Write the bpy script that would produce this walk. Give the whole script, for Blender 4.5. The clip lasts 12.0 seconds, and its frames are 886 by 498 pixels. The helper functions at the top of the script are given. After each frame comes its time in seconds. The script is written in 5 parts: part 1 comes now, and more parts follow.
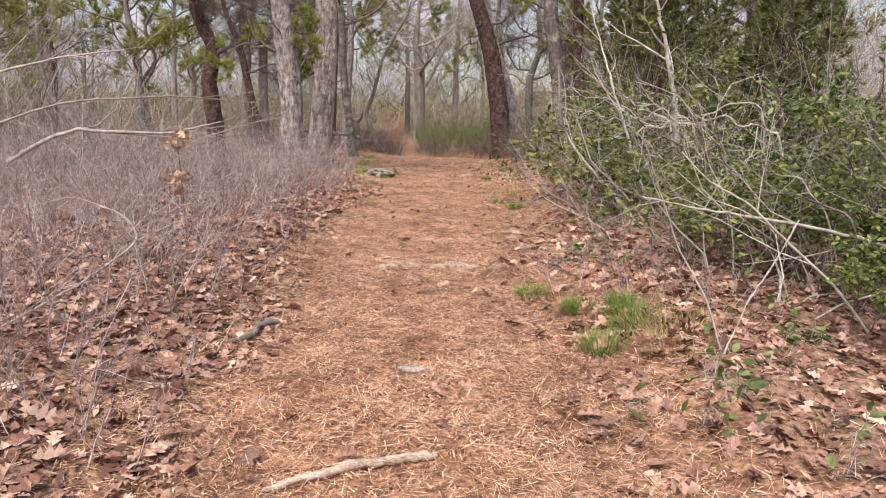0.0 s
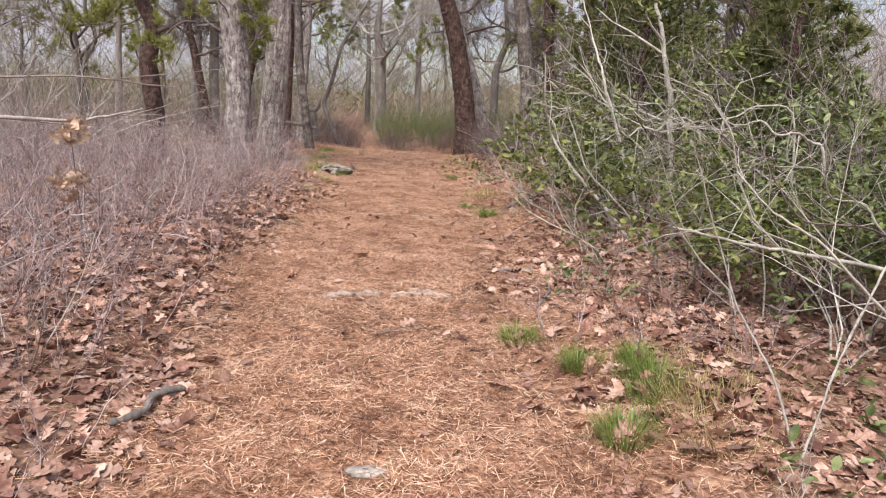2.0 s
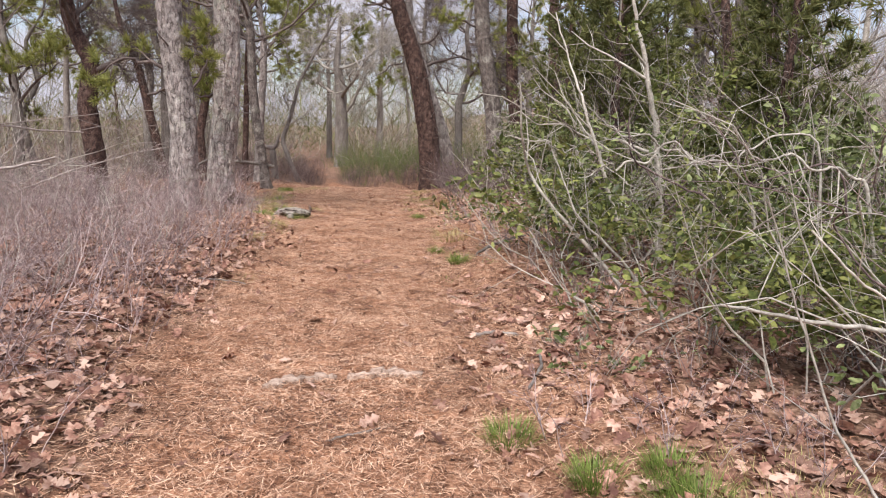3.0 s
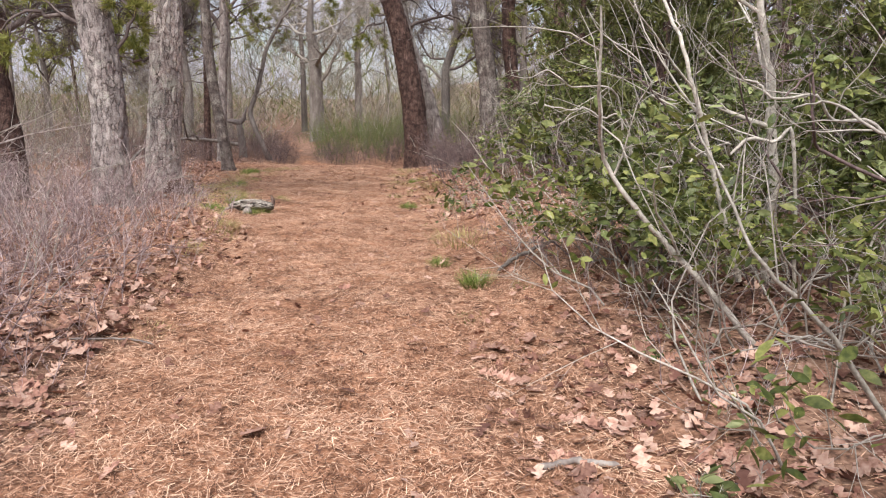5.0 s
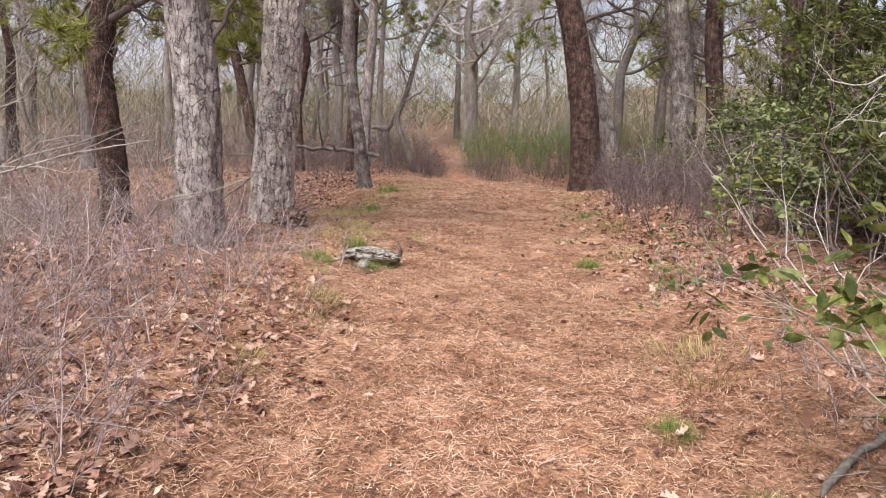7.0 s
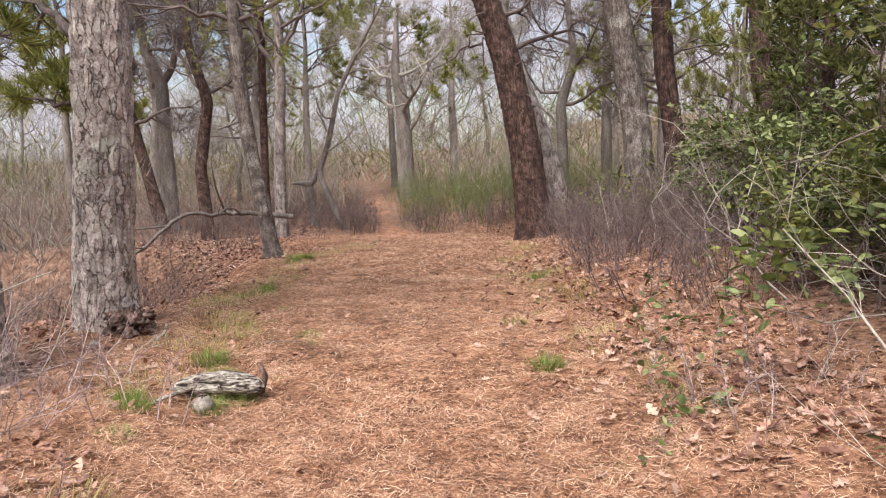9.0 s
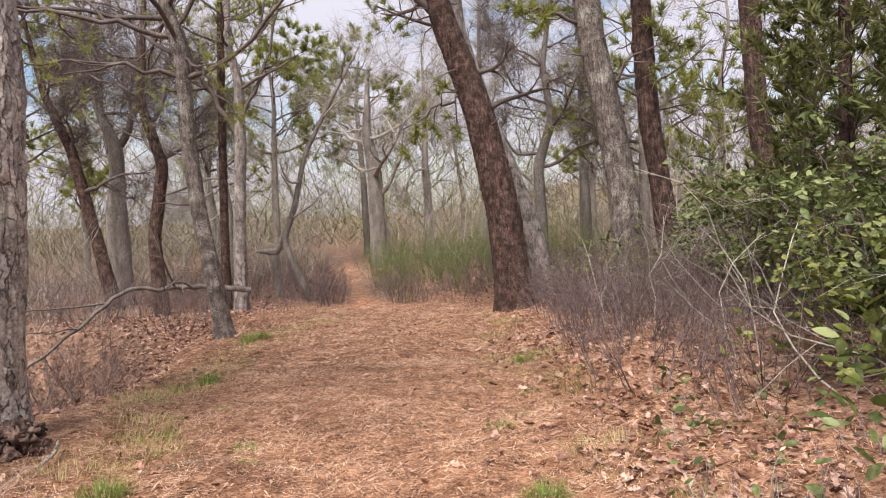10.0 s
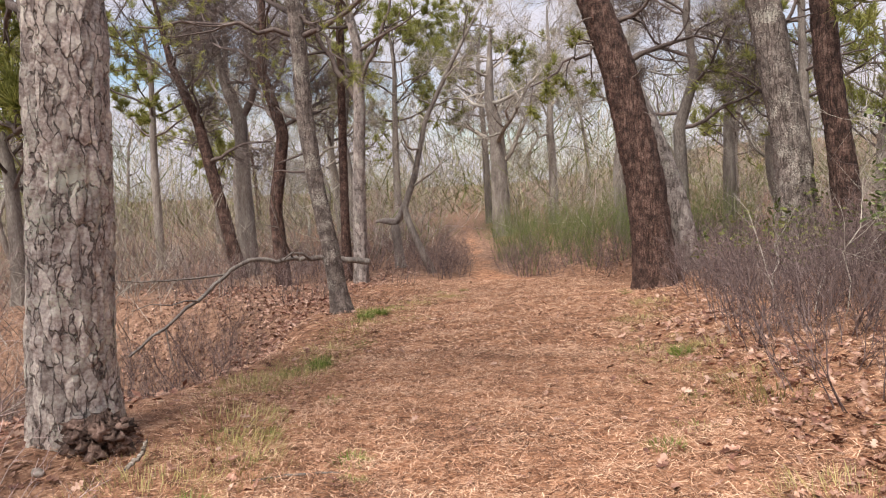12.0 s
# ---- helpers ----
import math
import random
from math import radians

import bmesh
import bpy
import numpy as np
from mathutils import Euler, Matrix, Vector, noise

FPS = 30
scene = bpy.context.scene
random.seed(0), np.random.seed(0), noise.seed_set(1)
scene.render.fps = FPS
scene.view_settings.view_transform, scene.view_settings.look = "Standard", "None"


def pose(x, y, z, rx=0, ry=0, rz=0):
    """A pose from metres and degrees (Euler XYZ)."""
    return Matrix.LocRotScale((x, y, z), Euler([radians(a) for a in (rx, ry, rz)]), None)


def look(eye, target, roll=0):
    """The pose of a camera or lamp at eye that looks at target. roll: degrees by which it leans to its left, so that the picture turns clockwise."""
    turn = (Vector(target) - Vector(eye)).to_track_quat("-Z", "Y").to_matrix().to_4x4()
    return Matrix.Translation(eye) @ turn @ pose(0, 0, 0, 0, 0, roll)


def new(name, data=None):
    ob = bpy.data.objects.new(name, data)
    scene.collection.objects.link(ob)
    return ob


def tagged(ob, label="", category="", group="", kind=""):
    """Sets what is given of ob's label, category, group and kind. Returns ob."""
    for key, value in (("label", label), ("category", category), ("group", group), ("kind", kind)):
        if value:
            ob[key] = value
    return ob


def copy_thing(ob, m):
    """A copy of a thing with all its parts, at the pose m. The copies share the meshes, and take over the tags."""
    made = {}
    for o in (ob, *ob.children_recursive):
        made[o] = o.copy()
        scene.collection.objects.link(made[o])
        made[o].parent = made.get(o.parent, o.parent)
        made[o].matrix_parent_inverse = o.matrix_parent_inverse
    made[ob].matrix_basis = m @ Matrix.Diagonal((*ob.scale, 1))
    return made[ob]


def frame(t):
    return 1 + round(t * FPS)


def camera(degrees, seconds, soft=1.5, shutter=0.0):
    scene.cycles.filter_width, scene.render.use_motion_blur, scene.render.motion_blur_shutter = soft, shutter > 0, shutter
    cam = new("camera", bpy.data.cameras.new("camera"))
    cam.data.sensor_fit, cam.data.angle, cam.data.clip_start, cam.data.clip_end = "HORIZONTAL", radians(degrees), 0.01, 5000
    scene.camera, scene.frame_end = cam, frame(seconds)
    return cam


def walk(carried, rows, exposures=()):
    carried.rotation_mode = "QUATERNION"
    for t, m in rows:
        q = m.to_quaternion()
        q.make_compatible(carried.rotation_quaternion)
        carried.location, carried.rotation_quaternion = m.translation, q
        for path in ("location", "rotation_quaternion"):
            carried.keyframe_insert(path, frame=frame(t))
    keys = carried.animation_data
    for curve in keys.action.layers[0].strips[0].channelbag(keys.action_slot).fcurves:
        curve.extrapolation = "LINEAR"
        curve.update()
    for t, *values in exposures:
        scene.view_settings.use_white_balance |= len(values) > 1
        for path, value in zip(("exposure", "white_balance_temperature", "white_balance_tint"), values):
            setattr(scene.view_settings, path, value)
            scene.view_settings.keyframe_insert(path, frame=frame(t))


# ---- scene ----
cam = camera(63.4, 12.0, soft=1.15)
METRES, EYE, TILT, LEAN, TURN = 12.7, 1.5, 0.0, 0.0, 0.0
ROWS = [
    (0.0, 0.0, 0.0, 0.0, 0.39, -11.51, -1.92),
    (0.5, 0.0002, 0.043, -0.0006, 0.76, -12.71, -3.02),
    (1.0, -0.004, 0.0609, 0.001, 2.82, -11.99, -2.71),
    (1.5, -0.0161, 0.0753, 0.0031, 2.34, -10.24, -5.34),
    (2.0, -0.0045, 0.0967, 0.0003, -2.67, -12.02, -3.6),
    (2.5, -0.0066, 0.1306, 0.0012, -5.22, -13.03, -2.73),
    (3.0, -0.0001, 0.1728, 0.003, -5.57, -9.41, -2.0),
    (3.5, 0.0096, 0.2212, 0.0046, -6.73, -8.78, -2.81),
    (5.5, 0.0006, 0.4321, -0.0012, -6.4, -12.24, 0.14),
    (6.0, 0.002, 0.5012, 0.0003, -4.46, -10.24, 0.66),
    (6.5, 0.0033, 0.5592, 0.0027, -2.69, -10.66, -1.33),
    (7.0, -0.0069, 0.6128, 0.0054, 4.83, -11.64, -2.23),
    (7.5, -0.0007, 0.6445, 0.0019, 5.72, -9.75, -2.22),
    (9.5, 0.0186, 0.8497, 0.0015, -0.99, -6.76, 2.67),
    (10.0, 0.0212, 0.891, 0.0026, -1.45, -3.02, 2.56),
    (10.5, 0.025, 0.9365, 0.0036, -1.83, 0.0, 3.63),
    (11.0, 0.0148, 0.9546, 0.0007, 1.58, -3.63, 1.6),
    (11.5, 0.0045, 0.9639, 0.001, 8.7, -4.49, 0.85),
    (12.0, 0.0089, 0.9711, 0.0004, 8.1, -5.04, 2.99),
]
walk(cam, [(t, pose(0, 0, EYE, TILT, LEAN, TURN) @ pose(METRES * x, METRES * y, METRES * z, 90 + pitch, roll, yaw)) for t, x, y, z, yaw, pitch, roll in ROWS],
     exposures=[(0.0, 0.78, 6650, 10), (0.6, 0.78, 6420, 10), (3.5, 0.78, 6400, 10), (5.5, 0.82, 6400, 10), (7.7, 0.87, 6450, 10), (9.5, 0.9, 6600, 10), (12.0, 0.89, 6800, 10)])

# ---- sky, sun ----
world = bpy.data.worlds.new("sky")
scene.world = world
world.use_nodes = True
wn, wl = world.node_tree.nodes, world.node_tree.links
wn.clear()
SUN_EL, SUN_AZ = radians(55.1), radians(202.6)
sky = wn.new("ShaderNodeTexSky")
sky.sky_type, sky.sun_disc, sky.sun_elevation, sky.sun_rotation = "NISHITA", False, SUN_EL, SUN_AZ
coord = wn.new("ShaderNodeTexCoord")
stretch = wn.new("ShaderNodeMapping")
stretch.inputs["Scale"].default_value = (2.2, 2.2, 5.5)
cloud = wn.new("ShaderNodeTexNoise")
cloud.inputs["Scale"].default_value, cloud.inputs["Detail"].default_value = 1.6, 6.0
cover = wn.new("ShaderNodeValToRGB")
cover.color_ramp.elements[0].position, cover.color_ramp.elements[1].position = 0.38, 0.54
blend = wn.new("ShaderNodeMixRGB")
blend.inputs["Color2"].default_value = (4.5, 4.45, 5.2, 1)
back = wn.new("ShaderNodeBackground")
back.inputs["Strength"].default_value = 0.10
wout = wn.new("ShaderNodeOutputWorld")
wl.new(coord.outputs["Generated"], stretch.inputs["Vector"])
wl.new(stretch.outputs["Vector"], cloud.inputs["Vector"])
wl.new(cloud.outputs["Fac"], cover.inputs["Fac"])
wl.new(cover.outputs["Color"], blend.inputs["Fac"])
wl.new(sky.outputs["Color"], blend.inputs["Color1"])
wl.new(blend.outputs["Color"], back.inputs["Color"])
wl.new(back.outputs["Background"], wout.inputs["Surface"])
sun = new("sun", bpy.data.lights.new("sun", "SUN"))
sun.data.energy, sun.data.angle, sun.data.color = 3.3, radians(35), (1.0, 0.95, 0.91)
sun.matrix_world = look((0, 0, 30), (7.5, 18, 30 - 28))


# ---- materials ----
def material(name, dark, mid, light, scale=6.0, stretch=(1, 1, 1), rough=0.85, bump=0.4, fine=40.0, vary=0.25, island=False, through_light=0.0, bump_size=0.01, shift=0.0, span=0.16):
    m = bpy.data.materials.new(name)
    m.use_nodes = True
    n, l = m.node_tree.nodes, m.node_tree.links
    n.clear()
    tc, mp = n.new("ShaderNodeTexCoord"), n.new("ShaderNodeMapping")
    mp.inputs["Scale"].default_value = stretch
    l.new(tc.outputs["Object"], mp.inputs["Vector"])
    big, small = n.new("ShaderNodeTexNoise"), n.new("ShaderNodeTexNoise")
    big.inputs["Scale"].default_value, big.inputs["Detail"].default_value = scale, 5
    small.inputs["Scale"].default_value, small.inputs["Detail"].default_value = fine, 4
    l.new(mp.outputs["Vector"], big.inputs["Vector"])
    l.new(mp.outputs["Vector"], small.inputs["Vector"])
    add = n.new("ShaderNodeMath")
    add.operation = "MULTIPLY_ADD"
    add.inputs[1].default_value = 0.5
    l.new(small.outputs["Fac"], add.inputs[0])
    half = n.new("ShaderNodeMath")
    half.operation = "MULTIPLY"
    half.inputs[1].default_value = 0.5
    l.new(big.outputs["Fac"], half.inputs[0])
    l.new(half.outputs["Value"], add.inputs[2])
    ramp = n.new("ShaderNodeValToRGB")
    e = ramp.color_ramp.elements
    e[0].position, e[0].color = 0.5 - span, (*dark, 1)
    e[1].position, e[1].color = 0.5 + span, (*light, 1)
    e.new(0.5).color = (*mid, 1)
    l.new(add.outputs["Value"], ramp.inputs["Fac"])
    if island and shift:
        geo, move = n.new("ShaderNodeNewGeometry"), n.new("ShaderNodeMath")
        move.operation = "MULTIPLY_ADD"
        move.inputs[1].default_value = shift
        low = n.new("ShaderNodeMath")
        low.operation = "SUBTRACT"
        low.inputs[1].default_value = shift / 2
        l.new(add.outputs["Value"], low.inputs[0])
        twist = n.new("ShaderNodeMath")
        twist.operation = "MULTIPLY"
        twist.inputs[1].default_value = 7.31
        wrap = n.new("ShaderNodeMath")
        wrap.operation = "FRACT"
        l.new(geo.outputs["Random Per Island"], twist.inputs[0])
        l.new(twist.outputs["Value"], wrap.inputs[0])
        l.new(wrap.outputs["Value"], move.inputs[0])
        l.new(low.outputs["Value"], move.inputs[2])
        l.new(move.outputs["Value"], ramp.inputs["Fac"])
    hsv = n.new("ShaderNodeHueSaturation")
    l.new(ramp.outputs["Color"], hsv.inputs["Color"])
    rnd = n.new("ShaderNodeNewGeometry" if island else "ShaderNodeObjectInfo")
    reach = n.new("ShaderNodeMapRange")
    reach.inputs["To Min"].default_value, reach.inputs["To Max"].default_value = 1 - vary, 1 + vary
    l.new(rnd.outputs["Random Per Island" if island else "Random"], reach.inputs["Value"])
    l.new(reach.outputs["Result"], hsv.inputs["Value"])
    bs = n.new("ShaderNodeBsdfPrincipled")
    bs.inputs["Roughness"].default_value = rough
    bs.inputs["Specular IOR Level"].default_value = 0.3
    l.new(hsv.outputs["Color"], bs.inputs["Base Color"])
    bp = n.new("ShaderNodeBump")
    bp.inputs["Strength"].default_value, bp.inputs["Distance"].default_value = bump, bump_size
    l.new(add.outputs["Value"], bp.inputs["Height"])
    l.new(bp.outputs["Normal"], bs.inputs["Normal"])
    out = n.new("ShaderNodeOutputMaterial")
    if through_light:
        tr, mx = n.new("ShaderNodeBsdfTranslucent"), n.new("ShaderNodeMixShader")
        l.new(hsv.outputs["Color"], tr.inputs["Color"])
        mx.inputs["Fac"].default_value = through_light
        l.new(bs.outputs["BSDF"], mx.inputs[1])
        l.new(tr.outputs["BSDF"], mx.inputs[2])
        l.new(mx.outputs["Shader"], out.inputs["Surface"])
    else:
        l.new(bs.outputs["BSDF"], out.inputs["Surface"])
    return m


def blended(name, first, second, attribute):
    """One surface that passes into another by a mesh attribute (bark plates and the red inner bark, litter and needles)."""
    m = first.copy()
    m.name = name
    n, l = m.node_tree.nodes, m.node_tree.links
    mine = [x for x in n if x.type == "VALTORGB"][0]
    theirs = [x for x in second.node_tree.nodes if x.type == "VALTORGB"][0]
    hsv = [x for x in n if x.type == "HUE_SAT"][0]
    ramp = n.new("ShaderNodeValToRGB")
    e = ramp.color_ramp.elements
    e[0].position, e[0].color = theirs.color_ramp.elements[0].position, theirs.color_ramp.elements[0].color
    e[1].position, e[1].color = theirs.color_ramp.elements[2].position, theirs.color_ramp.elements[2].color
    e.new(theirs.color_ramp.elements[1].position).color = theirs.color_ramp.elements[1].color
    l.new(mine.inputs["Fac"].links[0].from_socket, ramp.inputs["Fac"])
    at, mx = n.new("ShaderNodeAttribute"), n.new("ShaderNodeMixRGB")
    at.attribute_name = attribute
    l.new(at.outputs["Fac"], mx.inputs["Fac"])
    l.new(mine.outputs["Color"], mx.inputs["Color1"])
    l.new(ramp.outputs["Color"], mx.inputs["Color2"])
    l.new(mx.outputs["Color"], hsv.inputs["Color"])
    return m


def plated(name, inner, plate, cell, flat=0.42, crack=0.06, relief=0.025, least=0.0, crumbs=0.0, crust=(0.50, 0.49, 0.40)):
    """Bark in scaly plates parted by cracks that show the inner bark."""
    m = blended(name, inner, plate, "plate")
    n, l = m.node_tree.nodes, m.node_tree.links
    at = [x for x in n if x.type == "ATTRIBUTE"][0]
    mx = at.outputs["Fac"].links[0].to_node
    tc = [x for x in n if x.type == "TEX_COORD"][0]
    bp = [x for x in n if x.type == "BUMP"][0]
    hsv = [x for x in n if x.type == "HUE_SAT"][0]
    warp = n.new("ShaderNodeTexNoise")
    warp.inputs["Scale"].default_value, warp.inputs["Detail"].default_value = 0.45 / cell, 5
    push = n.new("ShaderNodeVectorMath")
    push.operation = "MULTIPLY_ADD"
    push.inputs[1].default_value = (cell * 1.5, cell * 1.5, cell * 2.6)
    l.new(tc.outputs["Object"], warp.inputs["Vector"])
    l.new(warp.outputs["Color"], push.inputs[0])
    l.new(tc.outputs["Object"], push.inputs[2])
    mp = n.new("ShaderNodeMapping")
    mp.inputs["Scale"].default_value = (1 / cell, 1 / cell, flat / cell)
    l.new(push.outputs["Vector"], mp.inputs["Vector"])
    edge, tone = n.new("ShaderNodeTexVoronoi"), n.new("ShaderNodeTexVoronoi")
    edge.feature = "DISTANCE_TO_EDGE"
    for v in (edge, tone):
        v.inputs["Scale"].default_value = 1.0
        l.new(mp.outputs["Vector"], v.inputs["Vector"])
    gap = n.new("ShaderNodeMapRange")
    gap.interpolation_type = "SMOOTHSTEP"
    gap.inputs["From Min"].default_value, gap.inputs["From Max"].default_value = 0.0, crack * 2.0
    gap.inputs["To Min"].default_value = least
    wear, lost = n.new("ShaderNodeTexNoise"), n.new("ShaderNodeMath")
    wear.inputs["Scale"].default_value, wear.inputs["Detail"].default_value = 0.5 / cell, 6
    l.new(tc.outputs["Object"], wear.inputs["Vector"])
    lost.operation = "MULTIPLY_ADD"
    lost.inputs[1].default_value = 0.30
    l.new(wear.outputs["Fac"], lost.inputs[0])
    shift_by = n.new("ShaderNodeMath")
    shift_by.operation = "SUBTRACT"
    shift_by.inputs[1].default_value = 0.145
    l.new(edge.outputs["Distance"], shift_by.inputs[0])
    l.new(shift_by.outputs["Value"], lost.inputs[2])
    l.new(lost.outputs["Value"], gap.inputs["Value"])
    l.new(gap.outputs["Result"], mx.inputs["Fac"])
    tint = n.new("ShaderNodeMapRange")
    tint.inputs["To Min"].default_value, tint.inputs["To Max"].default_value = 0.72, 1.25
    l.new(tone.outputs["Distance"], tint.inputs["Value"])
    shade = n.new("ShaderNodeSeparateColor")
    l.new(tone.outputs["Color"], shade.inputs["Color"])
    l.new(shade.outputs["Red"], tint.inputs["Value"])
    l.new(tint.outputs["Result"], hsv.inputs["Value"])
    high = n.new("ShaderNodeMath")
    high.operation = "MULTIPLY_ADD"
    high.inputs[1].default_value = 0.5
    l.new(shade.outputs["Green"], high.inputs[0])
    l.new(gap.outputs["Result"], high.inputs[2])
    deep = n.new("ShaderNodeBump")
    deep.inputs["Strength"].default_value, deep.inputs["Distance"].default_value = 1.0, relief
    l.new(high.outputs["Value"], deep.inputs["Height"])
    l.new(deep.outputs["Normal"], bp.inputs["Normal"])
    # crumbs of pale lichen, thicker in some patches
    spots_of, patch, sum_of, cut, over = n.new("ShaderNodeTexNoise"), n.new("ShaderNodeTexNoise"), n.new("ShaderNodeMath"), n.new("ShaderNodeMapRange"), n.new("ShaderNodeMixRGB")
    spots_of.inputs["Scale"].default_value, spots_of.inputs["Detail"].default_value = 55.0, 3
    patch.inputs["Scale"].default_value, patch.inputs["Detail"].default_value = 3.2, 3
    sum_of.operation = "ADD"
    l.new(tc.outputs["Object"], spots_of.inputs["Vector"])
    l.new(tc.outputs["Object"], patch.inputs["Vector"])
    l.new(spots_of.outputs["Fac"], sum_of.inputs[0])
    l.new(patch.outputs["Fac"], sum_of.inputs[1])
    cut.inputs["From Min"].default_value, cut.inputs["From Max"].default_value = 1.22 - 0.24 * crumbs, 1.34 - 0.24 * crumbs
    cut.inputs["To Max"].default_value = min(1.0, crumbs * 1.6)
    l.new(sum_of.outputs["Value"], cut.inputs["Value"])
    over.inputs["Color2"].default_value = (*crust, 1)
    l.new(cut.outputs["Result"], over.inputs["Fac"])
    l.new(mx.outputs["Color"], over.inputs["Color1"])
    l.new(over.outputs["Color"], hsv.inputs["Color"])
    return m


M_DUFF = material("duff", (0.085, 0.046, 0.03), (0.225, 0.127, 0.084), (0.37, 0.235, 0.165), 8.0, fine=38, vary=0.0, rough=0.95, bump=1.0, bump_size=0.03, span=0.11)
M_NEEDLEBED = material("needle_bed", (0.115, 0.05, 0.026), (0.335, 0.163, 0.091), (0.56, 0.315, 0.19), 1.6, (1, 2.2, 1), fine=70, vary=0.0, rough=0.95, bump=1.0, bump_size=0.03, span=0.12)
M_GROUND = blended("forest_floor", M_DUFF, M_NEEDLEBED, "trodden")
M_DEBRIS = material("dark_debris", (0.05, 0.028, 0.02), (0.12, 0.066, 0.046), (0.24, 0.15, 0.11), 3.0, vary=0.3, island=True, rough=0.8, bump=0, shift=0.3)
M_NEEDLE = material("dry_needles", (0.12, 0.056, 0.032), (0.44, 0.228, 0.136), (0.76, 0.52, 0.36), 2.0, vary=0.25, island=True, rough=0.7, bump=0, shift=0.38)
M_LEAF = material("dead_oak_leaf", (0.145, 0.064, 0.046), (0.32, 0.172, 0.122), (0.52, 0.35, 0.27), 9.0, vary=0.3, island=True, rough=0.75, bump=0.2, shift=0.32)
M_LEAF_ONE = material("dead_oak_leaf_single", (0.16, 0.072, 0.05), (0.29, 0.16, 0.115), (0.43, 0.295, 0.225), 12.0, vary=0.4, rough=0.75, bump=0.2)
M_TANLEAF = material("tan_oak_leaf", (0.30, 0.19, 0.12), (0.46, 0.32, 0.22), (0.62, 0.47, 0.35), 9.0, vary=0.25, island=True, rough=0.7, bump=0.2, through_light=0.25)
M_PLATE = material("pine_bark", (0.17, 0.135, 0.125), (0.29, 0.245, 0.225), (0.44, 0.395, 0.36), 4.0, (1, 1, 0.6), fine=24, vary=0.08, rough=0.95, bump=0.8, span=0.15)
M_LICHENPLATE = material("lichen_bark", (0.24, 0.185, 0.165), (0.43, 0.365, 0.33), (0.62, 0.57, 0.50), 3.5, (1, 1, 0.7), fine=38, vary=0.05, rough=0.95, bump=1.0, span=0.11)
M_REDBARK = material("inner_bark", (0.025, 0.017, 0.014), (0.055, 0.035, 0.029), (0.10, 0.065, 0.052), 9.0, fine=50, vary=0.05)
M_GREYPLATE = material("grey_pine_bark", (0.085, 0.067, 0.058), (0.165, 0.132, 0.117), (0.29, 0.25, 0.22), 5.0, (1, 1, 0.6), fine=35, vary=0.08, rough=0.95, bump=0.8, span=0.13)
M_DARKPLATE = material("dark_pine_bark", (0.036, 0.020, 0.016), (0.098, 0.054, 0.043), (0.20, 0.128, 0.103), 8.0, (1, 1, 0.5), fine=50, vary=0.1, rough=0.95, bump=1.0, span=0.12)
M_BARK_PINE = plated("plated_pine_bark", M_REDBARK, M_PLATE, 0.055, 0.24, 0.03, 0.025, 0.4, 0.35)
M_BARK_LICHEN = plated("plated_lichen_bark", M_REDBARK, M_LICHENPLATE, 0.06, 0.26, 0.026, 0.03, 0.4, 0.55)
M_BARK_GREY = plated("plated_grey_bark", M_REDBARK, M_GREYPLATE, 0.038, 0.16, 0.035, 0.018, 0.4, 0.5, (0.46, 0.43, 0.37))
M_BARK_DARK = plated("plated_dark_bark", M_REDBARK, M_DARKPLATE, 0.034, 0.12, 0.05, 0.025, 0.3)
M_OAKBARK = material("grey_oak_bark", (0.10, 0.082, 0.072), (0.20, 0.17, 0.15), (0.34, 0.31, 0.27), 6.0, (1, 1, 0.3), fine=45, vary=0.25, bump=0.7)
M_PALEBARK = material("pale_bark", (0.22, 0.19, 0.16), (0.42, 0.38, 0.325), (0.62, 0.575, 0.50), 12.0, fine=60, vary=0.25, bump=0.4)
M_DEADTWIG = material("dead_twig", (0.17, 0.135, 0.12), (0.30, 0.25, 0.225), (0.47, 0.41, 0.37), 12.0, fine=60, vary=0.2, bump=0.4)
M_TWIG = material("purple_twig", (0.165, 0.112, 0.11), (0.345, 0.255, 0.245), (0.58, 0.475, 0.45), 5.0, vary=0.3, island=True, bump=0, shift=0.3)
M_BROWNTWIG = material("brown_twig", (0.08, 0.055, 0.052), (0.17, 0.118, 0.112), (0.31, 0.24, 0.225), 5.0, vary=0.3, island=True, bump=0, shift=0.3)
M_GREYTWIG = material("grey_twig", (0.20, 0.17, 0.14), (0.33, 0.29, 0.25), (0.50, 0.46, 0.40), 3.0, vary=0.3, island=True, bump=0, shift=0.3)
M_FARTWIG = material("tan_twig", (0.19, 0.16, 0.12), (0.32, 0.275, 0.21), (0.48, 0.43, 0.34), 3.0, vary=0.3, island=True, bump=0, shift=0.3)
M_DARKTWIG = material("dark_twig", (0.07, 0.052, 0.046), (0.13, 0.10, 0.09), (0.22, 0.18, 0.16), 4.0, vary=0.3, island=True, bump=0)
M_GREEN = material("evergreen_leaf", (0.055, 0.072, 0.018), (0.135, 0.155, 0.04), (0.31, 0.32, 0.10), 2.5, vary=0.3, shift=0.3, island=True, rough=0.5, bump=0, through_light=0.35)
M_BLUEGREEN = material("waxy_leaf", (0.06, 0.08, 0.025), (0.135, 0.165, 0.052), (0.31, 0.345, 0.15), 2.5, vary=0.3, shift=0.3, island=True, rough=0.45, bump=0, through_light=0.3)
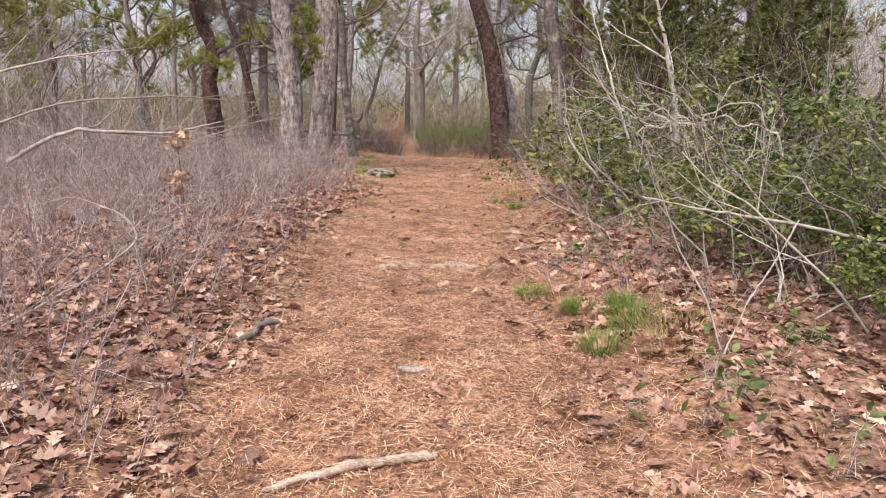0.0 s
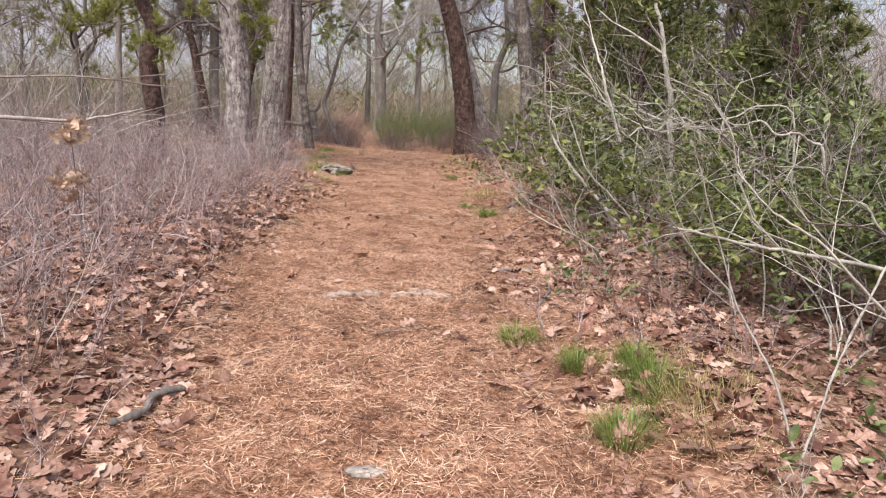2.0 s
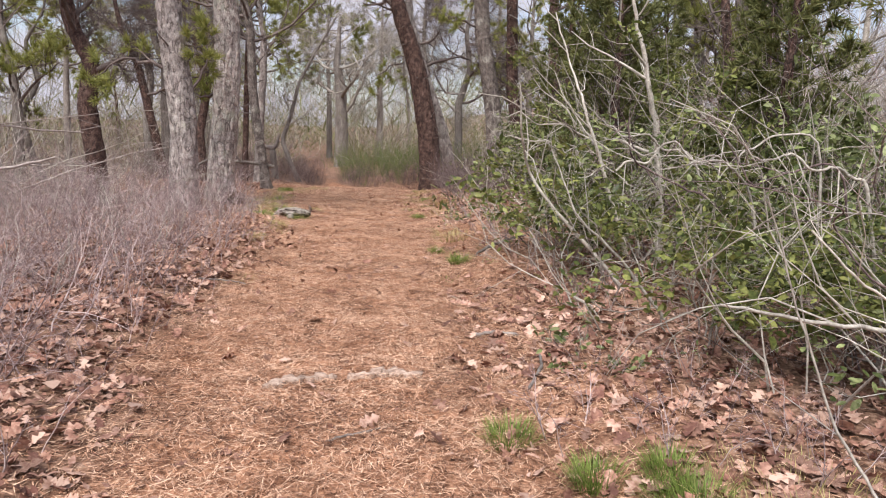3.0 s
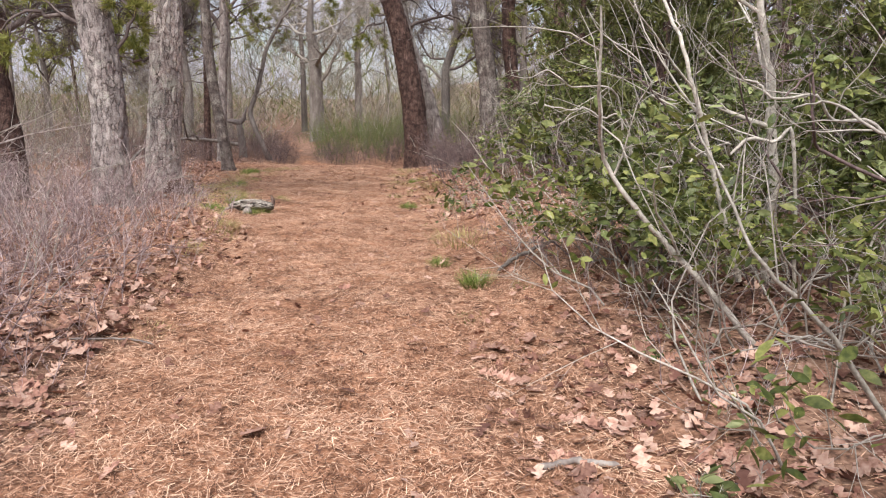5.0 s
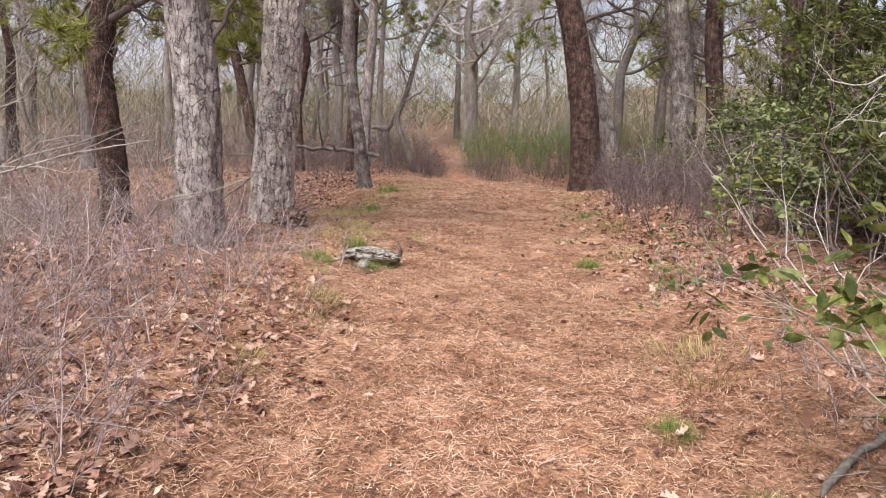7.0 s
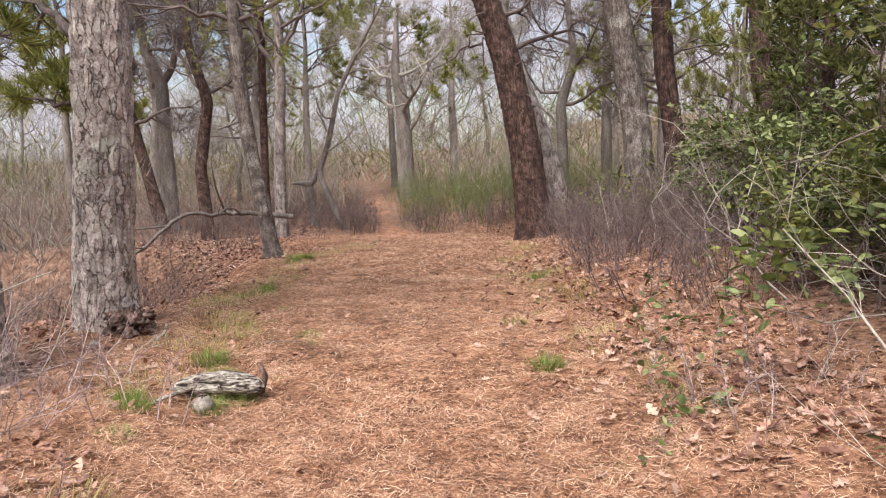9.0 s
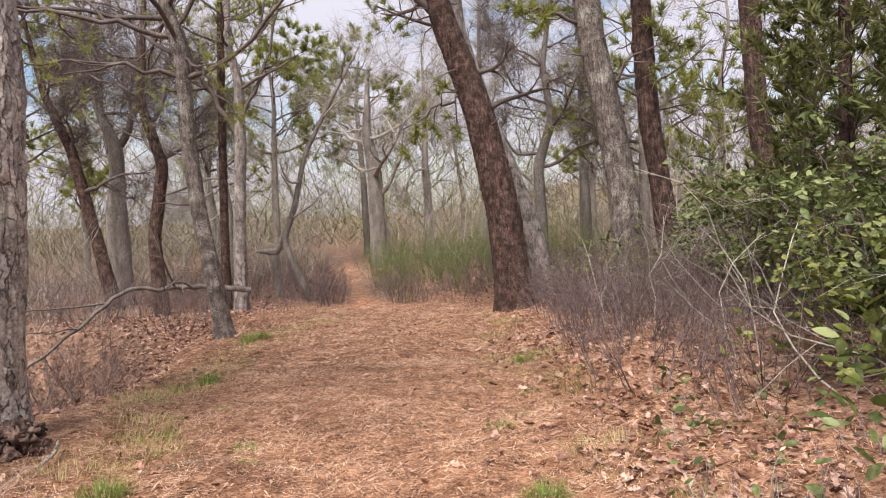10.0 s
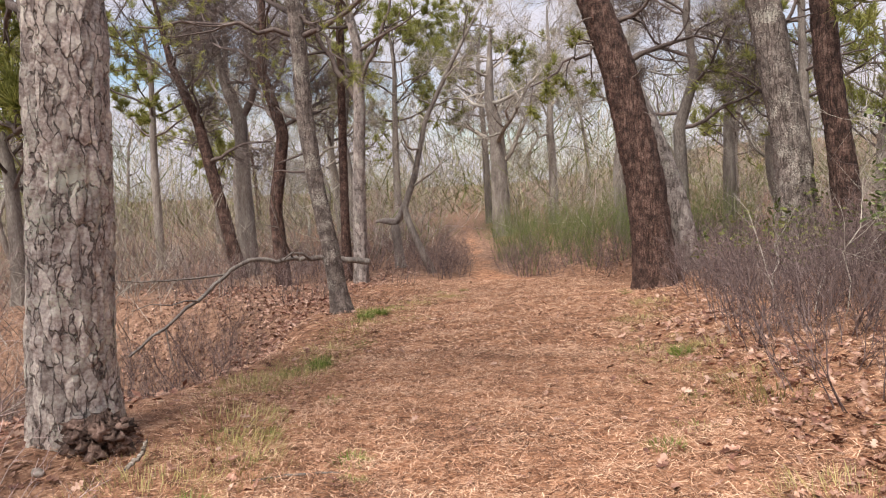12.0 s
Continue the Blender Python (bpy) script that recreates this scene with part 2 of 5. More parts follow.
M_CEDAR = material("cedar_spray", (0.08, 0.09, 0.03), (0.15, 0.16, 0.055), (0.26, 0.26, 0.10), 1.5, vary=0.3, shift=0.2, island=True, rough=0.6, bump=0, through_light=0.35)
M_PINE = material("pine_needles", (0.15, 0.16, 0.045), (0.27, 0.28, 0.075), (0.43, 0.42, 0.14), 0.8, vary=0.3, island=True, rough=0.5, bump=0, through_light=0.4, shift=0.2)
M_GRASS = material("grass_blade", (0.10, 0.14, 0.03), (0.19, 0.27, 0.055), (0.36, 0.43, 0.13), 8.0, vary=0.3, shift=0.25, island=True, rough=0.5, bump=0, through_light=0.35)
M_DRYGRASS = material("dry_grass", (0.26, 0.22, 0.085), (0.42, 0.36, 0.15), (0.58, 0.50, 0.26), 8.0, vary=0.4, island=True, rough=0.6, bump=0, through_light=0.35)
M_BROOM = material("green_stem", (0.09, 0.11, 0.035), (0.16, 0.19, 0.065), (0.26, 0.28, 0.12), 3.0, vary=0.35, island=True, bump=0)
M_DEADWOOD = material("weathered_wood", (0.04, 0.03, 0.024), (0.28, 0.235, 0.19), (0.58, 0.53, 0.46), 5.0, (1, 5, 5), fine=24, vary=0.1, bump=1.0, span=0.12)
M_BURL = material("burl_bark", (0.05, 0.03, 0.023), (0.15, 0.095, 0.075), (0.30, 0.21, 0.17), 14.0, fine=50, vary=0.4, bump=0.8, bump_size=0.02)
M_ROOT = material("worn_root", (0.20, 0.13, 0.095), (0.40, 0.29, 0.225), (0.58, 0.465, 0.38), 9.0, (1, 4, 4), fine=40, vary=0.1, bump=0.8, span=0.13)
M_STONE = material("grey_stone", (0.17, 0.14, 0.115), (0.32, 0.275, 0.235), (0.50, 0.455, 0.40), 14.0, vary=0.1)
M_LOG = material("rotten_log", (0.025, 0.019, 0.015), (0.22, 0.19, 0.155), (0.50, 0.455, 0.39), 5.0, (1, 4, 4), fine=20, vary=0.0, bump=1.0, bump_size=0.03, span=0.085)


# ---- mesh helpers ----
class Buf:
    """Collects corners and faces in blocks."""

    def __init__(self):
        self.v, self.q, self.t, self.n, self.a = [], [], [], 0, []

    def add(self, v, quads=None, tris=None, attr=None):
        v = np.asarray(v, float).reshape(-1, 3)
        if quads is not None and len(quads):
            self.q.append(np.asarray(quads, int).reshape(-1, 4) + self.n)
        if tris is not None and len(tris):
            self.t.append(np.asarray(tris, int).reshape(-1, 3) + self.n)
        self.v.append(v)
        self.a.append(np.full(len(v), 1.0) if attr is None else attr)
        self.n += len(v)

    def mesh(self, name, mat, smooth=True, attr=None):
        me = bpy.data.meshes.new(name)
        v = np.concatenate(self.v) if self.v else np.zeros((0, 3))
        q = np.concatenate(self.q) if self.q else np.zeros((0, 4), int)
        t = np.concatenate(self.t) if self.t else np.zeros((0, 3), int)
        me.vertices.add(len(v))
        me.vertices.foreach_set("co", v.astype(np.float32).ravel())
        me.loops.add(q.size + t.size)
        me.loops.foreach_set("vertex_index", np.concatenate([q.ravel(), t.ravel()]).astype(np.int32))
        me.polygons.add(len(q) + len(t))
        me.polygons.foreach_set("loop_start", np.concatenate([np.arange(len(q)) * 4, q.size + np.arange(len(t)) * 3]).astype(np.int32))
        me.polygons.foreach_set("use_smooth", np.full(len(q) + len(t), smooth))
        me.materials.append(mat)
        me.update(calc_edges=True)
        if attr:
            me.attributes.new(attr, "FLOAT", "POINT").data.foreach_set("value", np.concatenate(self.a).astype(np.float32))
        return me


def thing(name, label, category, at=(0, 0, 0), group="", kind=""):
    ob = new(name)
    ob.empty_display_size = 0.1
    ob.location = at
    return tagged(ob, label, category, group, kind)


def part(name, buf, mat, parent, label="", smooth=True, attr=None):
    ob = new(name, buf.mesh(name, mat, smooth, attr))
    ob.parent = parent
    return tagged(ob, label)


def unit(v):
    return v / (np.linalg.norm(v) + 1e-9)


def tube(buf, pts, rad, k=5):
    pts, rad = np.asarray(pts, float), np.asarray(rad, float)
    n = len(pts)
    tan = np.gradient(pts, axis=0)
    tan /= np.linalg.norm(tan, axis=1)[:, None] + 1e-9
    mean = np.abs(tan.mean(0))
    ref = np.eye(3)[int(np.argmin(mean))]
    a = np.cross(tan, ref)
    a /= np.linalg.norm(a, axis=1)[:, None] + 1e-9
    b = np.cross(tan, a)
    th = np.arange(k) * 2 * math.pi / k
    ring = pts[:, None] + rad[:, None, None] * (np.cos(th)[None, :, None] * a[:, None] + np.sin(th)[None, :, None] * b[:, None])
    i = np.arange(n - 1)[:, None] * k
    j = np.arange(k)[None, :]
    j2 = (j + 1) % k
    quads = np.stack([i + j, i + j2, i + k + j2, i + k + j], -1).reshape(-1, 4)
    buf.add(ring.reshape(-1, 3), quads)


def limb(rng, p, d, length, n, wob, up):
    pts, d = [np.asarray(p, float)], unit(np.asarray(d, float))
    for _ in range(n):
        d = unit(d + rng.normal(0, wob, 3) + np.array([0, 0, up]))
        pts.append(pts[-1] + d * length / n)
    return np.array(pts)


def sideways(rng, d, angle):
    """A direction that leaves d by the angle."""
    s = unit(np.cross(d, rng.normal(0, 1, 3)))
    return unit(d * math.cos(angle) + s * math.sin(angle))


def branchy(buf, rng, p, d, length, r, spec, level=0, tips=None, pts=None):
    """A branch with its side branches. spec: for each level (segments, wobble, lift, children, first, angle, shorter, sides)."""
    n, wob, up, kids, first, angle, shorter, k = spec[level]
    if pts is None:
        pts = limb(rng, p, d, length, n, wob, up)
    m = len(pts)
    rad = r * np.linspace(1, 0.3 if level < len(spec) - 1 else 0.15, m)
    tube(buf, pts, rad, k)
    if level + 1 == len(spec):
        if tips is not None:
            tips.append((pts, rad))
        return
    for c in range(kids):
        f = first + (1 - first) * (c + rng.random()) / kids
        s = min(f, 0.98) * (m - 1)
        i = int(s)
        at = pts[i] + (pts[i + 1] - pts[i]) * (s - i)
        along = unit(pts[i + 1] - pts[i])
        branchy(buf, rng, at, sideways(rng, along, angle * rng.uniform(0.7, 1.3)), length * shorter * rng.uniform(0.6, 1.2) * (1.15 - 0.5 * f), max(rad[i] * 0.55, 0.0016), spec, level + 1, tips)


def turns(rng, n, tilt):
    """n random rotations: any heading, tilted up to about tilt radians."""
    yaw, a, b = rng.uniform(0, 2 * math.pi, n), rng.normal(0, tilt, n), rng.normal(0, tilt, n)
    cy, sy, ca, sa, cb, sb = np.cos(yaw), np.sin(yaw), np.cos(a), np.sin(a), np.cos(b), np.sin(b)
    o, z = np.ones(n), np.zeros(n)
    rz = np.stack([cy, -sy, z, sy, cy, z, z, z, o], -1).reshape(n, 3, 3)
    rx = np.stack([o, z, z, z, ca, -sa, z, sa, ca], -1).reshape(n, 3, 3)
    ry = np.stack([cb, z, sb, z, o, z, -sb, z, cb], -1).reshape(n, 3, 3)
    return rz @ rx @ ry


def scatter(buf, shape, quads, tris, place, turn, size):
    """Copies of one small shape, joined."""
    n, m = len(place), len(shape)
    if n == 0:
        return
    size = np.broadcast_to(np.asarray(size, float), (n,))
    v = np.einsum("nij,mj->nmi", turn, shape) * size[:, None, None] + place[:, None]
    off = np.arange(n)[:, None, None] * m
    q = (np.asarray(quads)[None] + off).reshape(-1, 4) if len(quads) else None
    t = (np.asarray(tris)[None] + off).reshape(-1, 3) if len(tris) else None
    buf.add(v.reshape(-1, 3), q, t)


SCRAP = np.array([[0, 0, 0], [0.45, 0.24, 0.05], [1, 0, -0.04], [0.45, -0.24, 0.05]])
OVAL = np.array([[0, 0, 0], [0.22, 0.16, 0.035], [0.5, 0.23, 0.05], [0.8, 0.14, 0.01], [1, 0, -0.05], [0.8, -0.14, 0.01], [0.5, -0.23, 0.05], [0.22, -0.16, 0.035], [0.5, 0, 0.0]])
OVAL_T = [[k, 8, (k + 1) % 8] for k in range(8)]


def hashed(i, j, seed):
    h = np.sin(i * 127.1 + j * 311.7 + seed * 74.7) * 43758.5453
    return h - np.floor(h)


def rough2(x, y, scale, seed=0):
    """Smooth noise on the plan, 0 to 1."""
    x, y = np.asarray(x, float) * scale, np.asarray(y, float) * scale
    i, j = np.floor(x), np.floor(y)
    u, w = x - i, y - j
    u, w = u * u * (3 - 2 * u), w * w * (3 - 2 * w)
    a, b, c, d = hashed(i, j, seed), hashed(i + 1, j, seed), hashed(i, j + 1, seed), hashed(i + 1, j + 1, seed)
    return (a * (1 - u) + b * u) * (1 - w) + (c * (1 - u) + d * u) * w


def ease(a, b, x):
    t = np.clip((x - a) / (np.asarray(b) - a), 0, 1)
    return t * t * (3 - 2 * t)


# ---- the lie of the land ----
ALONG = [-40, 0, 3.6, 6.6, 11, 15, 18, 21, 24, 26.5, 28.5, 30.5, 41, 60, 90]
MIDDLE = [-0.3, -0.2, -0.27, -0.36, -0.15, -0.05, -0.35, -0.45, -0.42, -0.4, -1.2, -1.65, -3.05, -6.2, -16]
HALF = [0.9, 0.85, 0.85, 0.92, 0.96, 1.05, 1.3, 1.45, 1.65, 1.5, 0.5, 0.26, 0.2, 0.2, 0.2]


def beside(x, y):
    """How far a place lies outside the trail (negative: on it), and on which hand."""
    off = x - np.interp(y, ALONG, MIDDLE)
    return np.abs(off) - np.interp(y, ALONG, HALF), np.sign(off)


def land(x, y):
    x, y = np.asarray(x, float), np.asarray(y, float)
    d, hand = beside(x, y)
    d = d + (rough2(x, y, 1.1, 5) - 0.5) * 0.3
    z = np.interp(y, [-100, 13, 17, 20, 22, 24, 26, 28, 34, 45, 60, 100], [0, 0, -0.11, -0.18, -0.25, -0.35, -0.47, -0.58, -0.62, -0.38, -0.08, 0.2])
    right = 0.17 * ease(-0.1, 1.3, d) + 0.30 * ease(0.6, 3.5, d) * ease(8, 15, y) * ease(45, 30, y)
    left = 0.15 * ease(-0.1, 0.9, d) * ease(15.5, 13, y) + 0.06 * ease(0, 1, d) * ease(20, 26, y)
    z = z + np.where(hand > 0, right, left)
    away = ((x + 7.2) / 4.5) ** 2 + ((y - 19.7) / 4.8) ** 2
    z = z - 1.15 * ease(0, 0.75, 1 - away) - 0.5 * ease(-8, -16, x) * ease(14, 24, y)
    z = z + (rough2(x, y, 0.7, 1) - 0.5) * 0.10 * ease(0, 1, d) + (rough2(x, y, 3.0, 2) - 0.5) * 0.03 + (rough2(x, y, 9.0, 3) - 0.5) * 0.016 + (rough2(x, y * 1.3, 15.0, 6) - 0.5) * 0.013
    z = z + 0.14 * np.exp(-((x + 3.0) ** 2 + (y - 16.2) ** 2) / 0.8)
    far = np.hypot(x, y - 10)
    return z + 6.5 * ease(70, 170, far) * ease(0, 45, x) + 1.5 * ease(60, 200, far) * (rough2(x, y, 0.02, 8))


def rise(step, grow, reach, fine):
    """Spacing that is fine near the trail and widens outwards."""
    v, s, out = fine, step, []
    while v < reach:
        s *= grow
        v += s
        out.append(v)
    return out


gx = np.concatenate([np.arange(-4.2, -2.4, 0.1), np.arange(-2.4, 2.0, 0.045), np.arange(2.0, 4.2, 0.1)])
gx = np.concatenate([[-a for a in rise(0.085, 1.13, 700, 4.2)][::-1], gx, rise(0.085, 1.13, 700, 4.2)])
gy = np.concatenate([np.arange(0.5, 20, 0.055), np.arange(20, 30, 0.1)])
gy = np.concatenate([[0.5 - a for a in rise(0.11, 1.16, 500, 0.0)][::-1], gy, rise(0.11, 1.09, 800, 30.0)])
GX, GY = np.meshgrid(gx, gy)
gd, gs = beside(GX, GY)
gd = gd + (rough2(GX, GY, 1.4, 11) - 0.5) * 0.5 + (rough2(GX, GY, 5, 12) - 0.5) * 0.3
gd = gd + 0.28 * ease(26.5, 28.5, GY)
trodden = np.maximum(np.maximum(ease(0.35, -0.25, gd), 0.7 * ease(1.5, 0.2, gd) * (gs > 0) * ease(27, 24, GY)), 0.85 * ease(8.5, 12, GY) * ease(30, 25, GY) * ease(2.6, 0.6, gd))
gb = Buf()
nx, ny = len(gx), len(gy)
ii = (np.arange(ny - 1)[:, None] * nx + np.arange(nx - 1)[None, :]).reshape(-1)
gb.add(np.stack([GX, GY, land(GX, GY)], -1).reshape(-1, 3), np.stack([ii, ii + 1, ii + nx + 1, ii + nx], -1), attr=trodden.ravel())
ground = new("ground", gb.mesh("ground", M_GROUND, True, "trodden"))
tagged(ground, "forest floor with a trodden trail of orange pine needles between leaf litter", "ground", kind="structure")


def on(x, y):
    return float(land(x, y))


# ---- trees ----
def cells(u, w, seed):
    """Distance between the nearest and second nearest of jittered cell points: small along the joints."""
    f1 = np.full(u.shape, 9.0)
    f2 = np.full(u.shape, 9.0)
    tone = np.zeros(u.shape)
    i0, j0 = np.floor(u), np.floor(w)
    for di in (-1, 0, 1):
        for dj in (-1, 0, 1):
            i, j = i0 + di, j0 + dj
            d = np.hypot(i + hashed(i, j, seed) - u, j + hashed(i, j, seed + 3) - w)
            f2 = np.minimum(np.maximum(f1, d), f2)
            tone = np.where(d < f1, hashed(i, j, seed + 8), tone)
            f1 = np.minimum(f1, d)
    return f2 - f1, tone


def trunk(ctrl, sides=20, step=0.12, plate=0.09, depth=0.02, flare=0.25, seed=1, knots=0.03):
    """A bole through the control places (x, y, z, radius), with bark plates in relief."""
    c = np.array(ctrl, float)
    s = np.concatenate([[0], np.cumsum(np.linalg.norm(np.diff(c[:, :3], axis=0), axis=1))])
    n = max(4, int(s[-1] / step))
    q = np.linspace(0, s[-1], n)
    p = np.stack([np.interp(q, s, c[:, k]) for k in range(4)], -1)
    for _ in range(max(1, int(0.35 / step))):
        p[1:-1] = (p[:-2] + 2 * p[1:-1] + p[2:]) / 4
    th = np.arange(sides) * 2 * math.pi / sides
    Q, TH = np.meshgrid(q, th, indexing="ij")
    r = p[:, 3][:, None] * (1 + flare * np.exp(-Q / 0.22) * (1 + 0.45 * np.sin(TH * 4 + seed) + 0.3 * np.sin(TH * 7 + 2 * seed)))
    around = np.round(2 * math.pi * p[0, 3] / plate)
    wx = (rough2(TH * 4.0, Q * 9, 1.0, seed + 7) - 0.5) * 0.8 + (rough2(TH * 14, Q * 40, 1.0, seed + 4) - 0.5) * 0.18
    wy = (rough2(TH * 4.0, Q * 8, 1.0, seed + 9) - 0.5) * 1.2 + (rough2(TH * 14, Q * 40, 1.0, seed + 6) - 0.5) * 0.2
    turn = TH / (2 * math.pi) * around + wx
    e, tone = cells(turn, Q / (plate * 2.9) + wy, seed)
    e2, tone2 = cells(turn * 1.7 + 7, Q / (plate * 1.5) + wy * 1.5, seed + 20)
    up = np.ones_like(e)
    r = r + depth * 0.7 * (ease(0.0, 0.35, e) * (0.6 + 0.6 * tone) + 0.25 * tone2 - 0.6) + knots * p[:, 3][:, None] * (rough2(TH * 2 + seed, Q, 2.2, seed) - 0.5) * 3
    r = r + depth * 0.25 * (rough2(TH * 11, Q * 30, 1.0, seed + 5) - 0.5)
    tan = np.gradient(p[:, :3], axis=0)
    tan /= np.linalg.norm(tan, axis=1)[:, None]
    a = np.cross(tan, [0, 1, 0.02])
    a /= np.linalg.norm(a, axis=1)[:, None]
    b = np.cross(tan, a)
    v = p[:, None, :3] + r[..., None] * (np.cos(TH)[..., None] * a[:, None] + np.sin(TH)[..., None] * b[:, None])
    i = np.arange(n - 1)[:, None] * sides
    j = np.arange(sides)[None, :]
    j2 = (j + 1) % sides
    buf = Buf()
    buf.add(v.reshape(-1, 3), np.stack([i + j, i + j2, i + sides + j2, i + sides + j], -1).reshape(-1, 4), attr=up.ravel())
    return buf, p


def tufts(buf, rng, tips, per=4, size=0.13, needles=12, thick=0.012, start=0.45):
    """Bunches of long needles towards the ends of the twigs."""
    at, way = [], []
    for pts, _ in tips:
        for f in np.linspace(start, 1.0, per):
            s = f * (len(pts) - 1)
            i = min(int(s), len(pts) - 2)
            at.append(pts[i] + (pts[i + 1] - pts[i]) * (s - i))
            way.append(unit(pts[i + 1] - pts[i]))
    if not at:
        return
    at, way = np.repeat(np.array(at), needles, 0), np.repeat(np.array(way), needles, 0)
    n = len(at)
    d = way * 0.7 + rng.normal(0, 0.55, (n, 3)) + [0, 0, 0.25]
    d /= np.linalg.norm(d, axis=1)[:, None]
    s = np.cross(d, rng.normal(0, 1, (n, 3)))
    s /= np.linalg.norm(s, axis=1)[:, None]
    length = size * rng.uniform(0.7, 1.25, n)[:, None]
    v = np.stack([at - s * thick, at + s * thick, at + d * length], 1).reshape(-1, 3)
    buf.add(v, tris=np.arange(n * 3).reshape(-1, 3))


PINE_SPEC = [(7, 0.16, 0.04, 6, 0.3, 0.9, 0.5, 5), (4, 0.22, 0.06, 4, 0.25, 0.8, 0.5, 4), (3, 0.2, 0.08, 0, 0, 0, 0, 3)]
OAK_SPEC = [(8, 0.22, 0.05, 7, 0.25, 0.8, 0.55, 6), (5, 0.25, 0.06, 5, 0.2, 0.8, 0.5, 4), (4, 0.25, 0.05, 3, 0.2, 0.8, 0.5, 3), (3, 0.2, 0.0, 0, 0, 0, 0, 3)]


def tree(name, label, ctrl, bark, wood, seed, limbs=(), crown=(), needles=None, sides=20, step=0.1, plate=0.09, depth=0.02, flare=0.25, stubs=(), spec=None, tuft=4, thick=0.008, tuft_size=0.17, category="tree", group=""):
    """A tree with its own bole. limbs: hand-set boughs, each a list of places and a radius. crown: (from height, to height, number, length)."""
    rng = np.random.default_rng(seed)
    base = np.array(ctrl[0][:3])
    ob = thing(name, label, category, base, group)
    tb, p = trunk([(x - base[0], y - base[1], z - base[2], r) for x, y, z, r in ctrl], sides, step, plate, depth, flare, seed)
    part("trunk", tb, bark, ob, attr="plate")
    bb, tips, tw = Buf(), [], []
    spec = spec or (PINE_SPEC if needles else OAK_SPEC)
    for places, r in limbs:
        c = np.array(places, float) - base
        q = np.linspace(0, len(c) - 1, 3 * len(c))
        pts = np.stack([np.interp(q, np.arange(len(c)), c[:, k]) for k in range(3)], -1)
        pts[1:] += rng.normal(0, 0.03, (len(pts) - 1, 3))
        lb = Buf()
        branchy(lb, rng, None, None, np.linalg.norm(c[-1] - c[0]), r, spec, 0, tips, pts)
        part("limb", lb, wood, ob)
    for lo, hi, count, length in crown:
        for k in range(count):
            h = lo + (hi - lo) * (k + rng.random()) / count
            i = int(np.argmin(np.abs(p[:, 2] + base[2] - h)))
            az = k * 2.4 + rng.uniform(-0.5, 0.5)
            branchy(bb, rng, p[i, :3], (math.cos(az), math.sin(az), rng.uniform(0.05, 0.6)), length * rng.uniform(0.6, 1.15), p[i, 3] * 0.32 + 0.010, spec, 0, tips)
    for lo, hi, count in stubs:
        for k in range(count):
            h = rng.uniform(lo, hi)
            i = int(np.argmin(np.abs(p[:, 2] + base[2] - h)))
            az = rng.uniform(0, 6.28)
            pts = limb(rng, p[i, :3], (math.cos(az), math.sin(az), rng.uniform(-0.2, 0.5)), p[i, 3] + rng.uniform(0.15, 0.6), 4, 0.2, 0)
            tube(bb, pts, np.linspace(0.022, 0.008, 5), 5)
    if bb.n:
        tagged(part("crown", bb, wood, ob), kind="stuff")
    if not needles and tips:
        fb = Buf()
        tufts(fb, rng, tips, 2, 0.5, 4, 0.004)
        tagged(part("twig_haze", fb, wood, ob), kind="stuff")
    if needles:
        fb = Buf()
        tufts(fb, rng, tips, tuft, tuft_size, 15, thick, 0.55)
        if fb.n:
            tagged(part("foliage", fb, needles, ob, "olive green needle tufts"), kind="stuff")
    return ob


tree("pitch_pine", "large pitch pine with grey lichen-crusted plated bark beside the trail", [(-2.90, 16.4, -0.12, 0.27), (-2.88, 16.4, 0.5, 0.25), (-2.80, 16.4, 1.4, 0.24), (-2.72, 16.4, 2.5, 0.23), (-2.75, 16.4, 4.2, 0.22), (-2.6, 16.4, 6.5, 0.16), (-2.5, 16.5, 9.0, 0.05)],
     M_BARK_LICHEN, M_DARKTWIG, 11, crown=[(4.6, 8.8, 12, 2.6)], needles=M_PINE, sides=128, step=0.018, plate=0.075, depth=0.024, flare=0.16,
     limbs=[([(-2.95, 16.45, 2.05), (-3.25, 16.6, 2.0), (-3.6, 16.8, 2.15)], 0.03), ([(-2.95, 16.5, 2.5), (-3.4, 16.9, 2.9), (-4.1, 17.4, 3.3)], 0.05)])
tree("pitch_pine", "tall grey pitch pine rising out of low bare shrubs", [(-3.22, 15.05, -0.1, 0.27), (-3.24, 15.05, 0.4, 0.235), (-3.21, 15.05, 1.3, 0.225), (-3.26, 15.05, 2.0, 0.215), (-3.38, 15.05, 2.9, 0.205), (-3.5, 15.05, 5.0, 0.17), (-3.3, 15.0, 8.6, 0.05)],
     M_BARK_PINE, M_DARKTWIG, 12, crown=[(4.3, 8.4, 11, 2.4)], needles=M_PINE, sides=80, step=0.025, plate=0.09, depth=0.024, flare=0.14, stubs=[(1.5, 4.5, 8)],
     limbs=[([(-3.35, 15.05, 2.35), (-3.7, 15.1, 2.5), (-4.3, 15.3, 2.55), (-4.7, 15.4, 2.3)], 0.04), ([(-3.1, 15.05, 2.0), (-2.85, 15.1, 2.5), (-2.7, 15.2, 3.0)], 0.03)])
